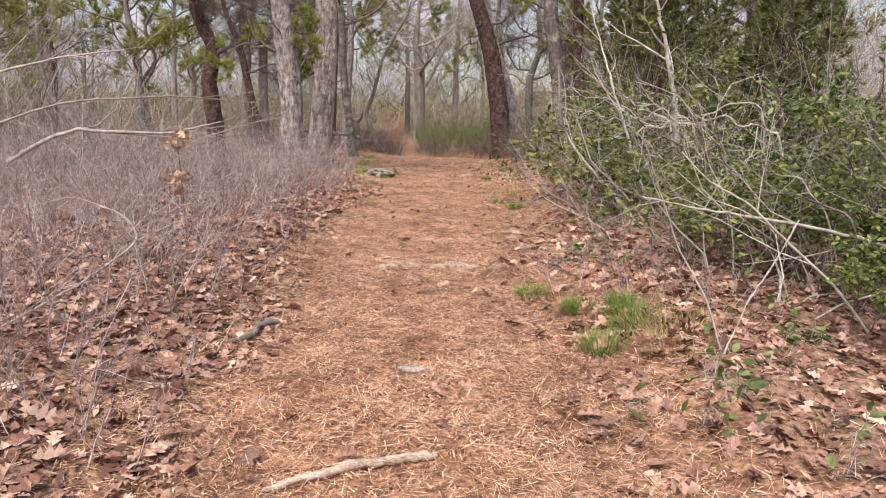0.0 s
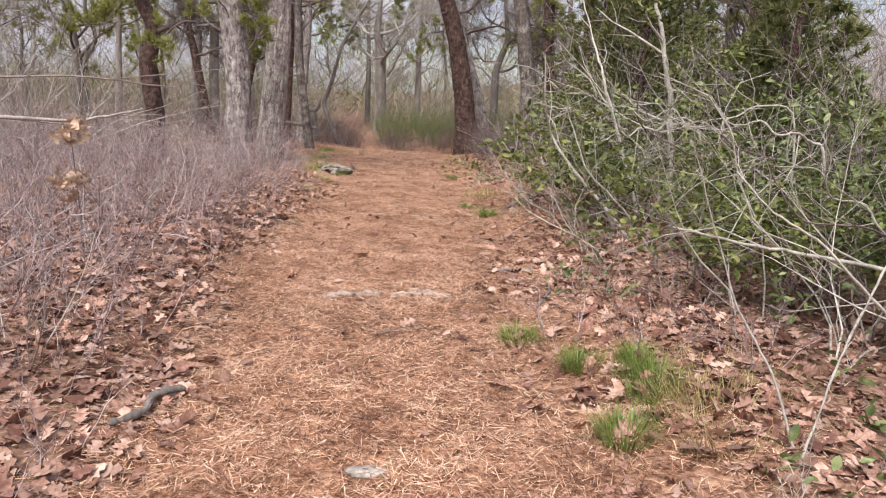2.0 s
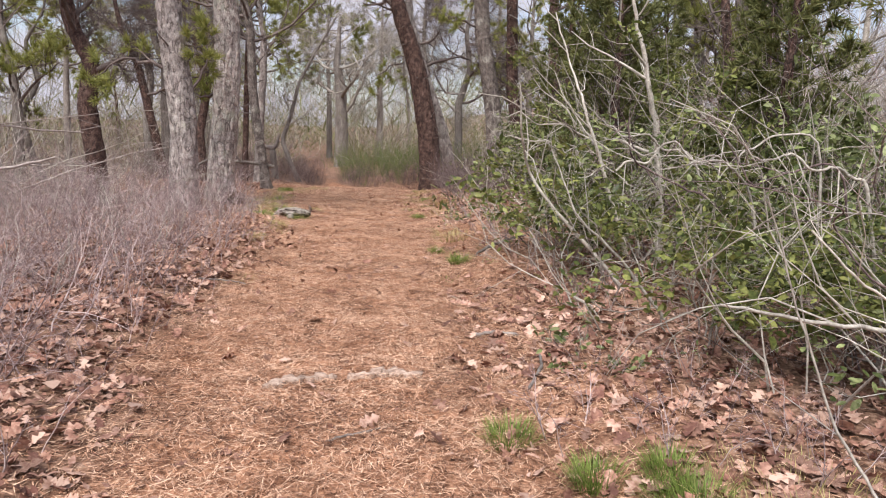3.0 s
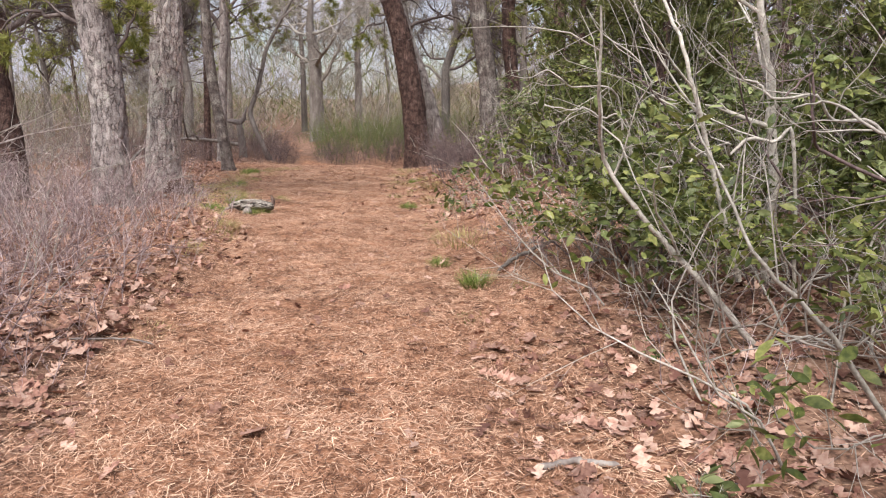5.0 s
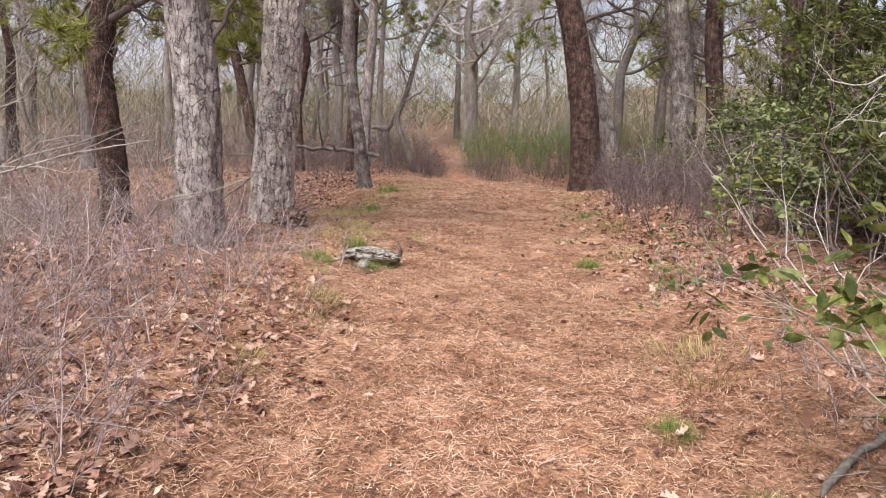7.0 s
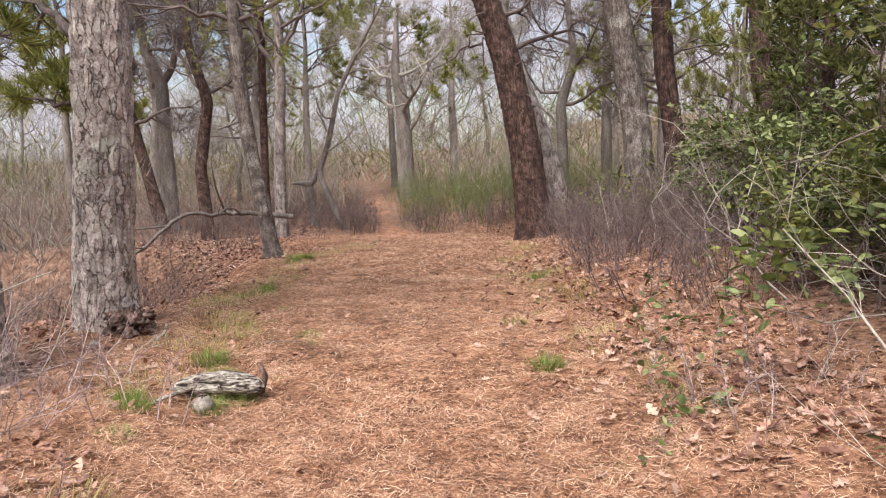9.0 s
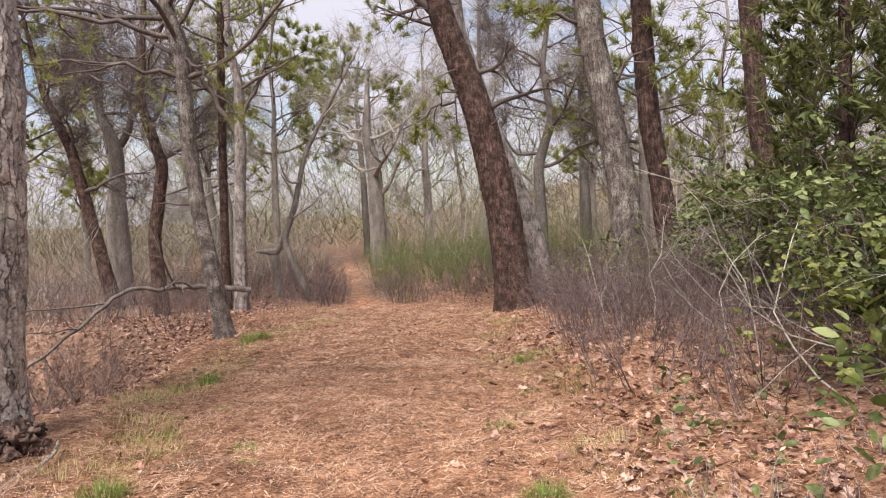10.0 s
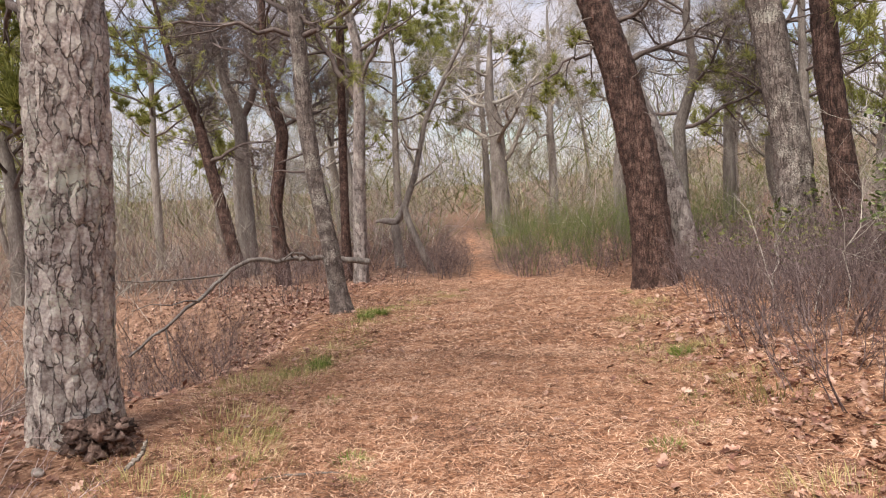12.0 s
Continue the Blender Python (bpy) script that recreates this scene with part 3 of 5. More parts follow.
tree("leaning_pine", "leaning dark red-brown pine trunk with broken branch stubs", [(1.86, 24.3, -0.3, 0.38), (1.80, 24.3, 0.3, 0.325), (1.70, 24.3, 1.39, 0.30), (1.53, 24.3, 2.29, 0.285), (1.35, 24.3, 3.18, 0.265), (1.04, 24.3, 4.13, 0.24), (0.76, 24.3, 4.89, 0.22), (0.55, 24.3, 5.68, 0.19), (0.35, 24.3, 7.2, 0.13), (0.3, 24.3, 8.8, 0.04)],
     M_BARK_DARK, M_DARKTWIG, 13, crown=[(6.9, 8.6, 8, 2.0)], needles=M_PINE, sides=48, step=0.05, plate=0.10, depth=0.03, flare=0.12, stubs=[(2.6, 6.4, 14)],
     limbs=[([(0.77, 24.3, 4.93), (0.33, 24.3, 5.3), (-0.04, 24.3, 5.76), (-0.6, 24.3, 6.3)], 0.11), ([(1.2, 24.3, 3.62), (0.85, 24.2, 3.5), (0.45, 24.1, 3.33), (-0.02, 24.0, 2.97)], 0.035)])
tree("leaning_pine", "second slimmer leaning trunk close behind the dark pine", [(2.6, 25.3, -0.3, 0.24), (2.42, 25.3, 0.74, 0.2), (2.25, 25.3, 1.39, 0.19), (1.94, 25.3, 2.28, 0.18), (1.6, 25.3, 3.2, 0.16), (1.1, 25.4, 5.0, 0.12), (0.9, 25.4, 7.5, 0.05)],
     M_BARK_PINE, M_DARKTWIG, 14, crown=[(3.0, 7.3, 9, 1.6)], sides=28, step=0.08, plate=0.09, depth=0.02, spec=OAK_SPEC[1:])
tree("slim_pine", "slim curved pine with pale lichen low on its trunk", [(-2.82, 22.2, -0.45, 0.2), (-2.87, 22.2, -0.05, 0.135), (-2.95, 22.2, 0.65, 0.12), (-3.1, 22.2, 1.55, 0.115), (-3.2, 22.2, 2.52, 0.115), (-3.22, 22.2, 3.49, 0.11), (-3.25, 22.2, 4.05, 0.105), (-3.41, 22.2, 4.7, 0.1), (-3.55, 22.2, 5.6, 0.08), (-3.6, 22.2, 7.4, 0.03)],
     M_BARK_GREY, M_DARKTWIG, 15, crown=[(3.5, 7.2, 15, 2.8)], needles=M_PINE, tuft=3, tuft_size=0.12, thick=0.004, sides=28, step=0.06, plate=0.06, depth=0.014, flare=0.35, stubs=[(1.6, 4.0, 6)],
     limbs=[([(-3.25, 22.2, 4.0), (-3.0, 22.1, 3.85), (-2.7, 22.0, 3.4), (-2.4, 22.0, 3.1)], 0.035), ([(-3.3, 22.2, 4.3), (-4.2, 22.0, 4.5), (-5.4, 21.8, 4.7), (-6.4, 21.6, 4.9)], 0.05), ([(-3.3, 22.2, 3.7), (-4.2, 21.9, 3.9), (-5.3, 21.6, 3.9)], 0.04)])
tree("pine", "straight grey pine trunk standing in evergreen scrub", [(3.62, 22.9, -0.1, 0.27), (3.5, 22.9, 1.73, 0.235), (3.4, 22.9, 2.34, 0.225), (3.24, 22.9, 3.23, 0.22), (3.04, 22.9, 4.29, 0.21), (2.95, 22.9, 5.4, 0.19), (2.8, 22.9, 9.0, 0.06)],
     M_BARK_GREY, M_DARKTWIG, 16, crown=[(6.2, 8.8, 9, 2.2)], needles=M_PINE, sides=40, step=0.06, plate=0.09, depth=0.022, stubs=[(2.5, 5.5, 5)], limbs=[([(3.05, 22.9, 4.35), (2.7, 22.8, 4.5), (2.3, 22.7, 4.62), (2.0, 22.6, 4.6)], 0.045), ([(3.3, 22.9, 3.3), (3.7, 22.8, 3.9), (4.4, 22.6, 4.1)], 0.03)])
tree("pine", "brown pine trunk with short dead twigs in evergreen scrub", [(4.33, 22.9, -0.1, 0.2), (4.12, 22.9, 1.77, 0.17), (3.96, 22.9, 2.84, 0.165), (3.9, 22.9, 3.89, 0.16), (3.85, 22.9, 5.21, 0.15), (3.8, 22.9, 8.6, 0.05)],
     M_BARK_DARK, M_DARKTWIG, 17, crown=[(5.0, 8.4, 10, 2.0)], needles=M_PINE, sides=32, step=0.06, plate=0.08, depth=0.02, stubs=[(2.5, 5.5, 8)])
tree("pine", "slender pine trunk between dark cedars", [(4.9, 20.4, 0.3, 0.16), (4.55, 20.4, 2.54, 0.13), (4.46, 20.4, 4.17, 0.125), (4.3, 20.4, 8.5, 0.04)],
     M_BARK_DARK, M_DARKTWIG, 18, crown=[(4.4, 8.3, 10, 2.0)], needles=M_PINE, sides=24, step=0.08, plate=0.08, depth=0.016, stubs=[(2.5, 5.5, 5)])
tree("pine", "thin straight pine at the edge of the hollow", [(-4.42, 28.0, -0.7, 0.12), (-4.36, 28.0, 1.5, 0.095), (-4.3, 28.0, 3.23, 0.09), (-4.2, 28.0, 5.67, 0.08), (-4.1, 28, 8.5, 0.03)],
     M_BARK_DARK, M_DARKTWIG, 19, crown=[(3.8, 8.2, 10, 1.8)], needles=M_PINE, sides=18, step=0.1, plate=0.07, depth=0.012, tuft=1)
tree("pine", "forked pine with upswept limbs at the edge of the hollow", [(-3.78, 26.8, -0.65, 0.16), (-3.70, 26.8, 1.58, 0.125), (-3.59, 26.8, 3.08, 0.12), (-3.55, 26.8, 4.43, 0.1), (-3.75, 26.8, 5.34, 0.08), (-3.6, 26.8, 8.2, 0.03)],
     M_BARK_PINE, M_DARKTWIG, 20, crown=[(4.3, 8.0, 10, 2.4)], needles=M_PINE, sides=22, step=0.09, plate=0.07, depth=0.014, tuft=1,
     limbs=[([(-3.62, 26.8, 3.3), (-4.07, 26.8, 4.13), (-4.54, 26.8, 5.07), (-4.9, 26.8, 6.2)], 0.075), ([(-3.6, 26.8, 3.6), (-3.1, 26.7, 4.4), (-2.7, 26.6, 5.4), (-2.5, 26.5, 6.5)], 0.05)])
tree("forked_oak", "bare oak that forks into two crooked limbs", [(-7.56, 30, -1.0, 0.24), (-7.57, 30, 2.0, 0.18), (-7.54, 30, 3.5, 0.17), (-7.9, 30, 4.4, 0.12), (-8.14, 30, 5.6, 0.1), (-8.3, 30, 7.5, 0.04)],
     M_OAKBARK, M_DARKTWIG, 21, crown=[(4.0, 7.0, 5, 1.8)], sides=18, step=0.12, plate=0.08, depth=0.015, limbs=[([(-7.54, 30, 3.5), (-7.0, 30, 4.4), (-6.8, 30, 5.2), (-6.9, 30, 6.6)], 0.11)])
tree("oak", "dark crooked oak leaning out over the hollow", [(-7.3, 29, -1.0, 0.2), (-7.75, 29, 1.2, 0.15), (-8.0, 29, 2.4, 0.14), (-8.2, 29, 3.4, 0.12), (-8.75, 29, 4.7, 0.09), (-9.2, 29, 7, 0.03)],
     M_BARK_DARK, M_DARKTWIG, 22, crown=[(2.2, 6.6, 9, 2.0)], sides=16, step=0.12, plate=0.08, depth=0.015)
tree("oak", "dark twisted oak behind the grey pine", [(-5.6, 17.6, -1.0, 0.24), (-5.6, 17.6, 0.6, 0.19), (-5.75, 17.6, 1.8, 0.18), (-5.6, 17.6, 2.6, 0.16), (-6.0, 17.6, 3.4, 0.14), (-6.3, 17.5, 6.5, 0.05)],
     M_BARK_DARK, M_DARKTWIG, 23, crown=[(2.2, 6.2, 11, 2.3)], sides=20, step=0.1, plate=0.08, depth=0.02)
tree("crooked_tree", "crooked grey bare tree with a bent foot by the trail", [(-2.55, 29.2, -0.75, 0.1), (-2.8, 29.2, -0.2, 0.09), (-3.05, 29.3, 0.3, 0.085), (-3.3, 29.4, 1.0, 0.08), (-3.0, 29.5, 1.8, 0.075), (-2.7, 29.6, 3.1, 0.06), (-1.9, 29.7, 4.6, 0.05), (-1.2, 29.8, 5.8, 0.02)],
     M_OAKBARK, M_GREYTWIG, 24, crown=[(1.3, 5.6, 9, 1.7)], sides=12, step=0.12, plate=0.06, depth=0.008, spec=OAK_SPEC[1:])
tree("oak", "bare spreading oak with grey limbs beyond the scrub", [(-1.47, 38, -0.75, 0.36), (-1.5, 38, 2.6, 0.28), (-1.55, 38, 3.5, 0.26), (-1.75, 38, 4.4, 0.18), (-1.6, 38, 6.8, 0.05)],
     M_OAKBARK, M_GREYTWIG, 25, crown=[(2.2, 6.6, 11, 3.0)], sides=18, step=0.15, plate=0.1, depth=0.02)

tree("oak", "dark crooked bare oak behind the leaning pine", [(3.3, 30.2, -0.6, 0.2), (3.35, 30.2, 1.2, 0.15), (3.3, 30.2, 2.6, 0.14), (3.7, 30.2, 3.8, 0.11), (3.5, 30.2, 5.2, 0.08), (3.9, 30.2, 7.6, 0.03)],
     M_OAKBARK, M_DARKTWIG, 26, crown=[(2.4, 7.2, 12, 2.4)], sides=14, step=0.12, plate=0.08, depth=0.012)
TWIGGY = tree("oak", "bare grey oak with a dense twiggy crown", [(2.3, 33.5, -0.7, 0.22), (2.2, 33.5, 1.6, 0.17), (2.4, 33.5, 3.2, 0.15), (2.1, 33.5, 5.0, 0.1), (2.2, 33.5, 8.0, 0.03)],
     M_OAKBARK, M_GREYTWIG, 27, crown=[(2.6, 7.6, 13, 2.8)], sides=14, step=0.14, plate=0.08, depth=0.012)
tree("oak", "bare dark-limbed oak rising above the hollow", [(-5.7, 27.5, -0.9, 0.18), (-5.8, 27.5, 1.2, 0.14), (-5.5, 27.5, 2.8, 0.13), (-5.9, 27.5, 4.2, 0.1), (-5.6, 27.5, 7.4, 0.03)],
     M_BARK_DARK, M_DARKTWIG, 28, crown=[(2.6, 7.0, 12, 2.6)], sides=14, step=0.12, plate=0.08, depth=0.012)


# repeated trees of the woods: a few grown once and set about with their own turn and size
def bare_tree(seed, height, bark, wood, label, crown_from=0.3, lean=0.06):
    rng = np.random.default_rng(seed)
    ctrl = [(0, 0, -0.1, height * 0.02)]
    p = np.array([0, 0, 0.0])
    for k in range(6):
        p = p + [rng.normal(0, lean) * height * 0.5, rng.normal(0, lean) * height * 0.5, height / 6]
        ctrl.append((*p, height * 0.0165 * (1 - k / 6.5)))
    return tree("bare_tree", label, ctrl, bark, wood, seed, crown=[(height * crown_from, height * 0.97, 12, height * 0.34)], sides=9, step=0.3, plate=0.1, depth=0.01, spec=[(6, 0.2, 0.08, 5, 0.2, 0.8, 0.55, 4), (3, 0.22, 0.07, 4, 0.2, 0.8, 0.55, 3), (2, 0.2, 0.02, 0, 0, 0, 0, 3)], group="bare trees of the woods")


def far_pine(seed, height, label, tuft=3, tuft_size=0.27, low=0.3):
    rng = np.random.default_rng(seed)
    ctrl = [(0, 0, -0.1, 0.16), (rng.normal(0, 0.2), 0, height * 0.4, 0.13), (rng.normal(0, 0.3), 0, height * 0.8, 0.08), (0, 0, height, 0.03)]
    return tree("pitch_pine", label, ctrl, M_OAKBARK, M_DARKTWIG, seed, crown=[(height * low, height * 0.98, 14, height * 0.34)], needles=M_PINE, sides=9, step=0.3, depth=0.01, tuft=tuft, thick=0.014, tuft_size=tuft_size, group="pines of the woods",
                spec=[(5, 0.16, 0.07, 5, 0.25, 0.9, 0.5, 4), (3, 0.2, 0.08, 3, 0.3, 0.8, 0.55, 3), (2, 0.2, 0.1, 0, 0, 0, 0, 3)])


def put(ob, x, y, turn, size):
    c = copy_thing(ob, pose(x, y, on(x, y) - 0.03, 0, 0, turn))
    c.scale = (size, size, size)
    return c


def first(ob, x, y, turn=0, size=1.0):
    ob.location, ob.rotation_euler, ob.scale = (x, y, on(x, y) - 0.03), (0, 0, radians(turn)), (size, size, size)


BARE = [bare_tree(31, 8.0, M_OAKBARK, M_DARKTWIG, "bare grey-brown oak in the woods"), bare_tree(32, 7.0, M_OAKBARK, M_GREYTWIG, "bare grey oak in the woods", 0.25, 0.1),
        bare_tree(33, 9.0, M_BARK_DARK, M_DARKTWIG, "tall dark bare trunk in the woods", 0.35, 0.05), bare_tree(34, 6.0, M_PALEBARK, M_GREYTWIG, "small pale-barked bare tree in the woods", 0.2, 0.12)]
PINES = [far_pine(41, 7.5, "yellow-green pitch pine in the woods"), far_pine(42, 6.0, "small rounded yellow-green pitch pine in the woods")]
rng = np.random.default_rng(5)
spots = []


def free(x, y, gap):
    return all((x - a) ** 2 + (y - b) ** 2 > gap * gap for a, b in spots)


KEYED = [(-2.9, 16.4), (-3.2, 15), (1.8, 24.3), (-2.9, 22.2), (3.5, 22.9), (4.2, 22.9), (4.6, 20.4), (-4.4, 28), (-3.7, 26.8), (-7.6, 30), (-5.6, 17.6), (-2.9, 29.2), (-1.5, 38), (3.3, 30.2), (2.3, 33.5), (-5.7, 27.5)]
spots += KEYED
bare_at, pine_at = [], []
for _ in range(6000):
    x, y = rng.uniform(-34, 26), rng.uniform(4, 62)
    d, hand = beside(x, y)
    if len(bare_at) >= 44:
        break
    if d < (3.4 if y < 30 else 1.8) or (hand > 0 and y < 24 and d < 4.2) or (hand < 0 and y < 14 and d < 5.5) or abs(x) > 7 + y * 0.55:
        continue
    if 24 < y < 56 and -6.5 < x + 0.12 * (y - 28) < 5.5:
        continue
    if hand > 0 and y > 34 and rng.random() < 0.45:
        continue
    if free(x, y, 1.7 if y < 35 else 2.0):
        spots.append((x, y))
        bare_at.append((x, y))
for x, y in [(-9.0, 43.5), (-16, 46), (6, 30), (9, 33), (13, 30), (8, 44), (-22, 40), (-11, 26), (-15, 22), (-19, 30), (10, 22), (7.5, 17), (9, 13), (-12, 17)]:
    pine_at.append((x, y))
for k, (x, y) in enumerate(bare_at):
    ob = BARE[k % 4]
    if k < 4:
        first(ob, x, y, rng.uniform(0, 360), rng.uniform(0.85, 1.15))
    else:
        put(ob, x, y, rng.uniform(0, 360), rng.uniform(0.7, 1.2))
for x, y, a, size in [(5.6, 35.0, 70, 1.0), (0.4, 42.0, 250, 1.0), (-9.2, 33.5, 20, 1.0), (-7.2, 38.5, 200, 1.0)]:
    put(TWIGGY, x, y, a, size)
FULL = far_pine(43, 8.2, "tall pitch pine with a full yellow-green crown", 7, 0.3, 0.5)
first(FULL, -5.6, 39.7, 40, 1.0)
for x, y, a, size in [(-2.4, 44.0, 200, 1.05), (-13.5, 36.0, 10, 1.05)]:
    put(FULL, x, y, a, size)
for k, (x, y) in enumerate(pine_at):
    if k < 2:
        first(PINES[k], x, y, rng.uniform(0, 360), 1.2)
    else:
        put(PINES[k % 2], x, y, rng.uniform(0, 360), rng.uniform(0.8, 1.25))


# ---- shrubs ----
def bare_shrub(name, label, seed, height, stems, wood, spread=0.3, r=0.005, kids=6, sub=4, group="", sides=3, up=0.05, wob=0.13, category="shrub", single=False):
    rng = np.random.default_rng(seed)
    ob = thing(name, label, category, group=group)
    sb = Buf()
    spec = [(6, wob, up, kids, 0.25, 0.6, 0.5, max(3, sides)), (3, 0.18, 0.06, sub, 0.2, 0.7, 0.5, 3), (1, 0.16, 0.03, 0, 0, 0, 0, 3)]
    for _ in range(stems):
        az, off = rng.uniform(0, 6.28), rng.uniform(0, spread)
        d = (math.cos(az) * spread * 1.2, math.sin(az) * spread * 1.2, 1)
        branchy(sb, rng, (math.cos(az) * off, math.sin(az) * off, -0.04), d, height * rng.uniform(0.55, 1.1), r * rng.uniform(0.7, 1.2), spec)
        if single:
            part("stem", sb, wood, ob)
            sb = Buf()
    if not single:
        tagged(part("twig_tangle", sb, wood, ob), kind="stuff")
    return ob


def leafy_shrub(name, label, seed, height, stems, leaf, leaf_size, leaves, spread=0.35, group="", wood=None, clump=0.05, bare=0.0, share=1.0):
    """Leaves sit in bunches round the ends of a share of the twigs, above the height bare."""
    rng = np.random.default_rng(seed)
    ob = thing(name, label, "shrub", group=group)
    tips = []
    spec = [(7, 0.34, 0.02, 6, 0.2, 0.8, 0.5, 4), (3, 0.3, 0.03, 4, 0.2, 0.8, 0.5, 3), (1, 0.18, 0.05, 0, 0, 0, 0, 3)]
    for _ in range(stems):
        az, off = rng.uniform(0, 6.28), rng.uniform(0, spread)
        d = (math.cos(az) * spread, math.sin(az) * spread, 1)
        sb = Buf()
        branchy(sb, rng, (math.cos(az) * off, math.sin(az) * off, -0.05), d, height * rng.uniform(0.5, 1.1), 0.0055 * height, spec, 0, tips)
        part("stem", sb, wood or M_GREYTWIG, ob)
    ends = np.array([pts[-1] for pts, _r in tips if pts[-1][2] > bare])
    ends = ends[rng.random(len(ends)) < share]
    at = ends[rng.integers(len(ends), size=leaves)] + rng.normal(0, clump, (leaves, 3)) * [1, 1, 0.7]
    lb = Buf()
    scatter(lb, OVAL, [], OVAL_T, at, turns(rng, leaves, 0.6), leaf_size * rng.uniform(0.6, 1.3, leaves))
    tagged(part("foliage", lb, leaf, ob), kind="stuff")
    return ob


def cedar(seed, height, label):
    rng = np.random.default_rng(seed)
    ob = tree("red_cedar", label, [(0, 0, -0.1, 0.09), (0.05, 0, height * 0.5, 0.06), (0, 0.05, height, 0.015)], M_BARK_DARK, M_DARKTWIG, seed, sides=8, step=0.3, depth=0.008, group="cedars along the trail")
    sb, tips = Buf(), []
    for k in range(46):
        h = height * (0.08 + 0.9 * (k + rng.random()) / 46)
        az = k * 2.4 + rng.uniform(-0.4, 0.4)
        reach = (0.22 + 0.95 * (1 - h / height) ** 0.7) * height * 0.27 * rng.uniform(0.6, 1.2)
        branchy(sb, rng, (0, 0, h), (math.cos(az), math.sin(az), 0.55), reach, 0.014, [(4, 0.14, 0.05, 6, 0.2, 0.7, 0.5, 3), (3, 0.2, 0.04, 0, 0, 0, 0, 3)], 0, tips)
    tagged(part("crown", sb, M_DARKTWIG, ob), kind="stuff")
    fb = Buf()
    tufts(fb, rng, tips, 5, 0.12, 9, 0.014)
    tagged(part("foliage", fb, M_CEDAR, ob, "dense olive green sprays"), kind="stuff")
    return ob


def plant(kinds, places, size=(0.8, 1.2), seed=1):
    rng = np.random.default_rng(seed)
    for k, (x, y) in enumerate(places):
        s, a = rng.uniform(*size), rng.uniform(0, 360)
        if k < len(kinds):
            first(kinds[k], x, y, a, s)
        else:
            put(kinds[k % len(kinds)], x, y, a, s)


def strew(n, x0, x1, y0, y1, ok, gap, seed):
    rng = np.random.default_rng(seed)
    out = []
    for _ in range(n * 60):
        if len(out) >= n:
            break
        x, y = rng.uniform(x0, x1), rng.uniform(y0, y1)
        d, hand = beside(x, y)
        if d > 0.1 and ok(x, y, d * hand) and all((x - a) ** 2 + (y - b) ** 2 > gap * gap for a, b in out):
            out.append((x, y))
    return out


# low purple-brown heath shrubs on the left, up to the first pines
heath = [bare_shrub("huckleberry", "leafless purple-brown huckleberry shrub in leaf litter", 50 + k, 0.75 + 0.1 * k, 11, M_TWIG, 0.36, 0.0055, 6, 4, "low bare shrubs by the trail", 3, 0.02, 0.24) for k in range(4)]
heath.append(bare_shrub("huckleberry", "leafless grey-stemmed huckleberry shrub in leaf litter", 58, 1.05, 7, M_GREYTWIG, 0.3, 0.006, 5, 4, "low bare shrubs by the trail"))
plant(heath, strew(142, -7.5, -1.4, 1.2, 15.2, lambda x, y, s: s < -0.7 - 0.35 * float(rough2(x, y, 0.8, 4)) and (y < 13.2 or s < -1.1) and x > -2.4 - y * 0.42, 0.36, 7), (0.75, 1.2), 2)
low = [bare_shrub("huckleberry_sapling", "short leafless twiggy sapling in oak leaves", 59, 0.55, 6, M_TWIG, 0.25, 0.005, 5, 3, "short bare saplings by the trail")]
plant(low, strew(48, -3.2, -0.8, 2.5, 14.4, lambda x, y, s: -1.3 < s < -0.3, 0.3, 18) + strew(30, 1.0, 2.6, 4.5, 15, lambda x, y, s: 0.5 < s < 1.9, 0.35, 19), (0.5, 1.1), 13)
# taller bare thickets deeper in the woods
thick = [bare_shrub("thicket", "leafless grey thicket in the woods", 60 + k, 1.9 + 0.4 * k, 8, M_GREYTWIG if k != 1 else M_TWIG, 0.5, 0.010, 5, 4, "bare thickets", 3, 0.03, 0.2) for k in range(3)]
plant(thick, strew(34, -13, -4.6, 6, 34, lambda x, y, s: s < -3.6, 0.9, 8) + strew(42, -22, 22, 32, 52, lambda x, y, s: abs(s) > 1.2, 1.3, 9) + strew(22, -6.5, 7, 30.5, 41, lambda x, y, s: abs(s) > 0.9, 0.9, 25) + strew(12, 5, 13, 10, 34, lambda x, y, s: s > 4.0, 1.2, 10) + strew(12, 2.9, 6, 4.5, 12, lambda x, y, s: x < 2.6 + y * 0.32, 0.7, 16), (0.7, 1.35), 3)
# evergreen scrub on the right
green = [leafy_shrub("evergreen_shrub", "evergreen shrub with bunches of small olive leaves", 70 + k, 1.5 + 0.25 * k, 8, M_GREEN if k != 1 else M_BLUEGREEN, 0.06, 2300, 0.45, "evergreen scrub by the trail", wood=M_BROWNTWIG, clump=0.065, bare=0.4, share=0.42) for k in range(3)]
plant(green, strew(35, 1.2, 6.0, 4.0, 21.5, lambda x, y, s: s > (2.0 if y < 6.3 else 1.2 if y < 11.3 else 2.2) and x < 2.6 + y * 0.32, 0.62, 11), (0.7, 1.35), 4)
brier = [leafy_shrub("broadleaf_shrub", "broad-leaved evergreen shrub with waxy leaves", 86 + k, 1.6, 8, M_BLUEGREEN if k else M_GREEN, 0.085, 900, 0.45, "broad-leaved shrubs by the trail", wood=M_GREYTWIG, clump=0.075, bare=0.3, share=0.5) for k in range(2)]
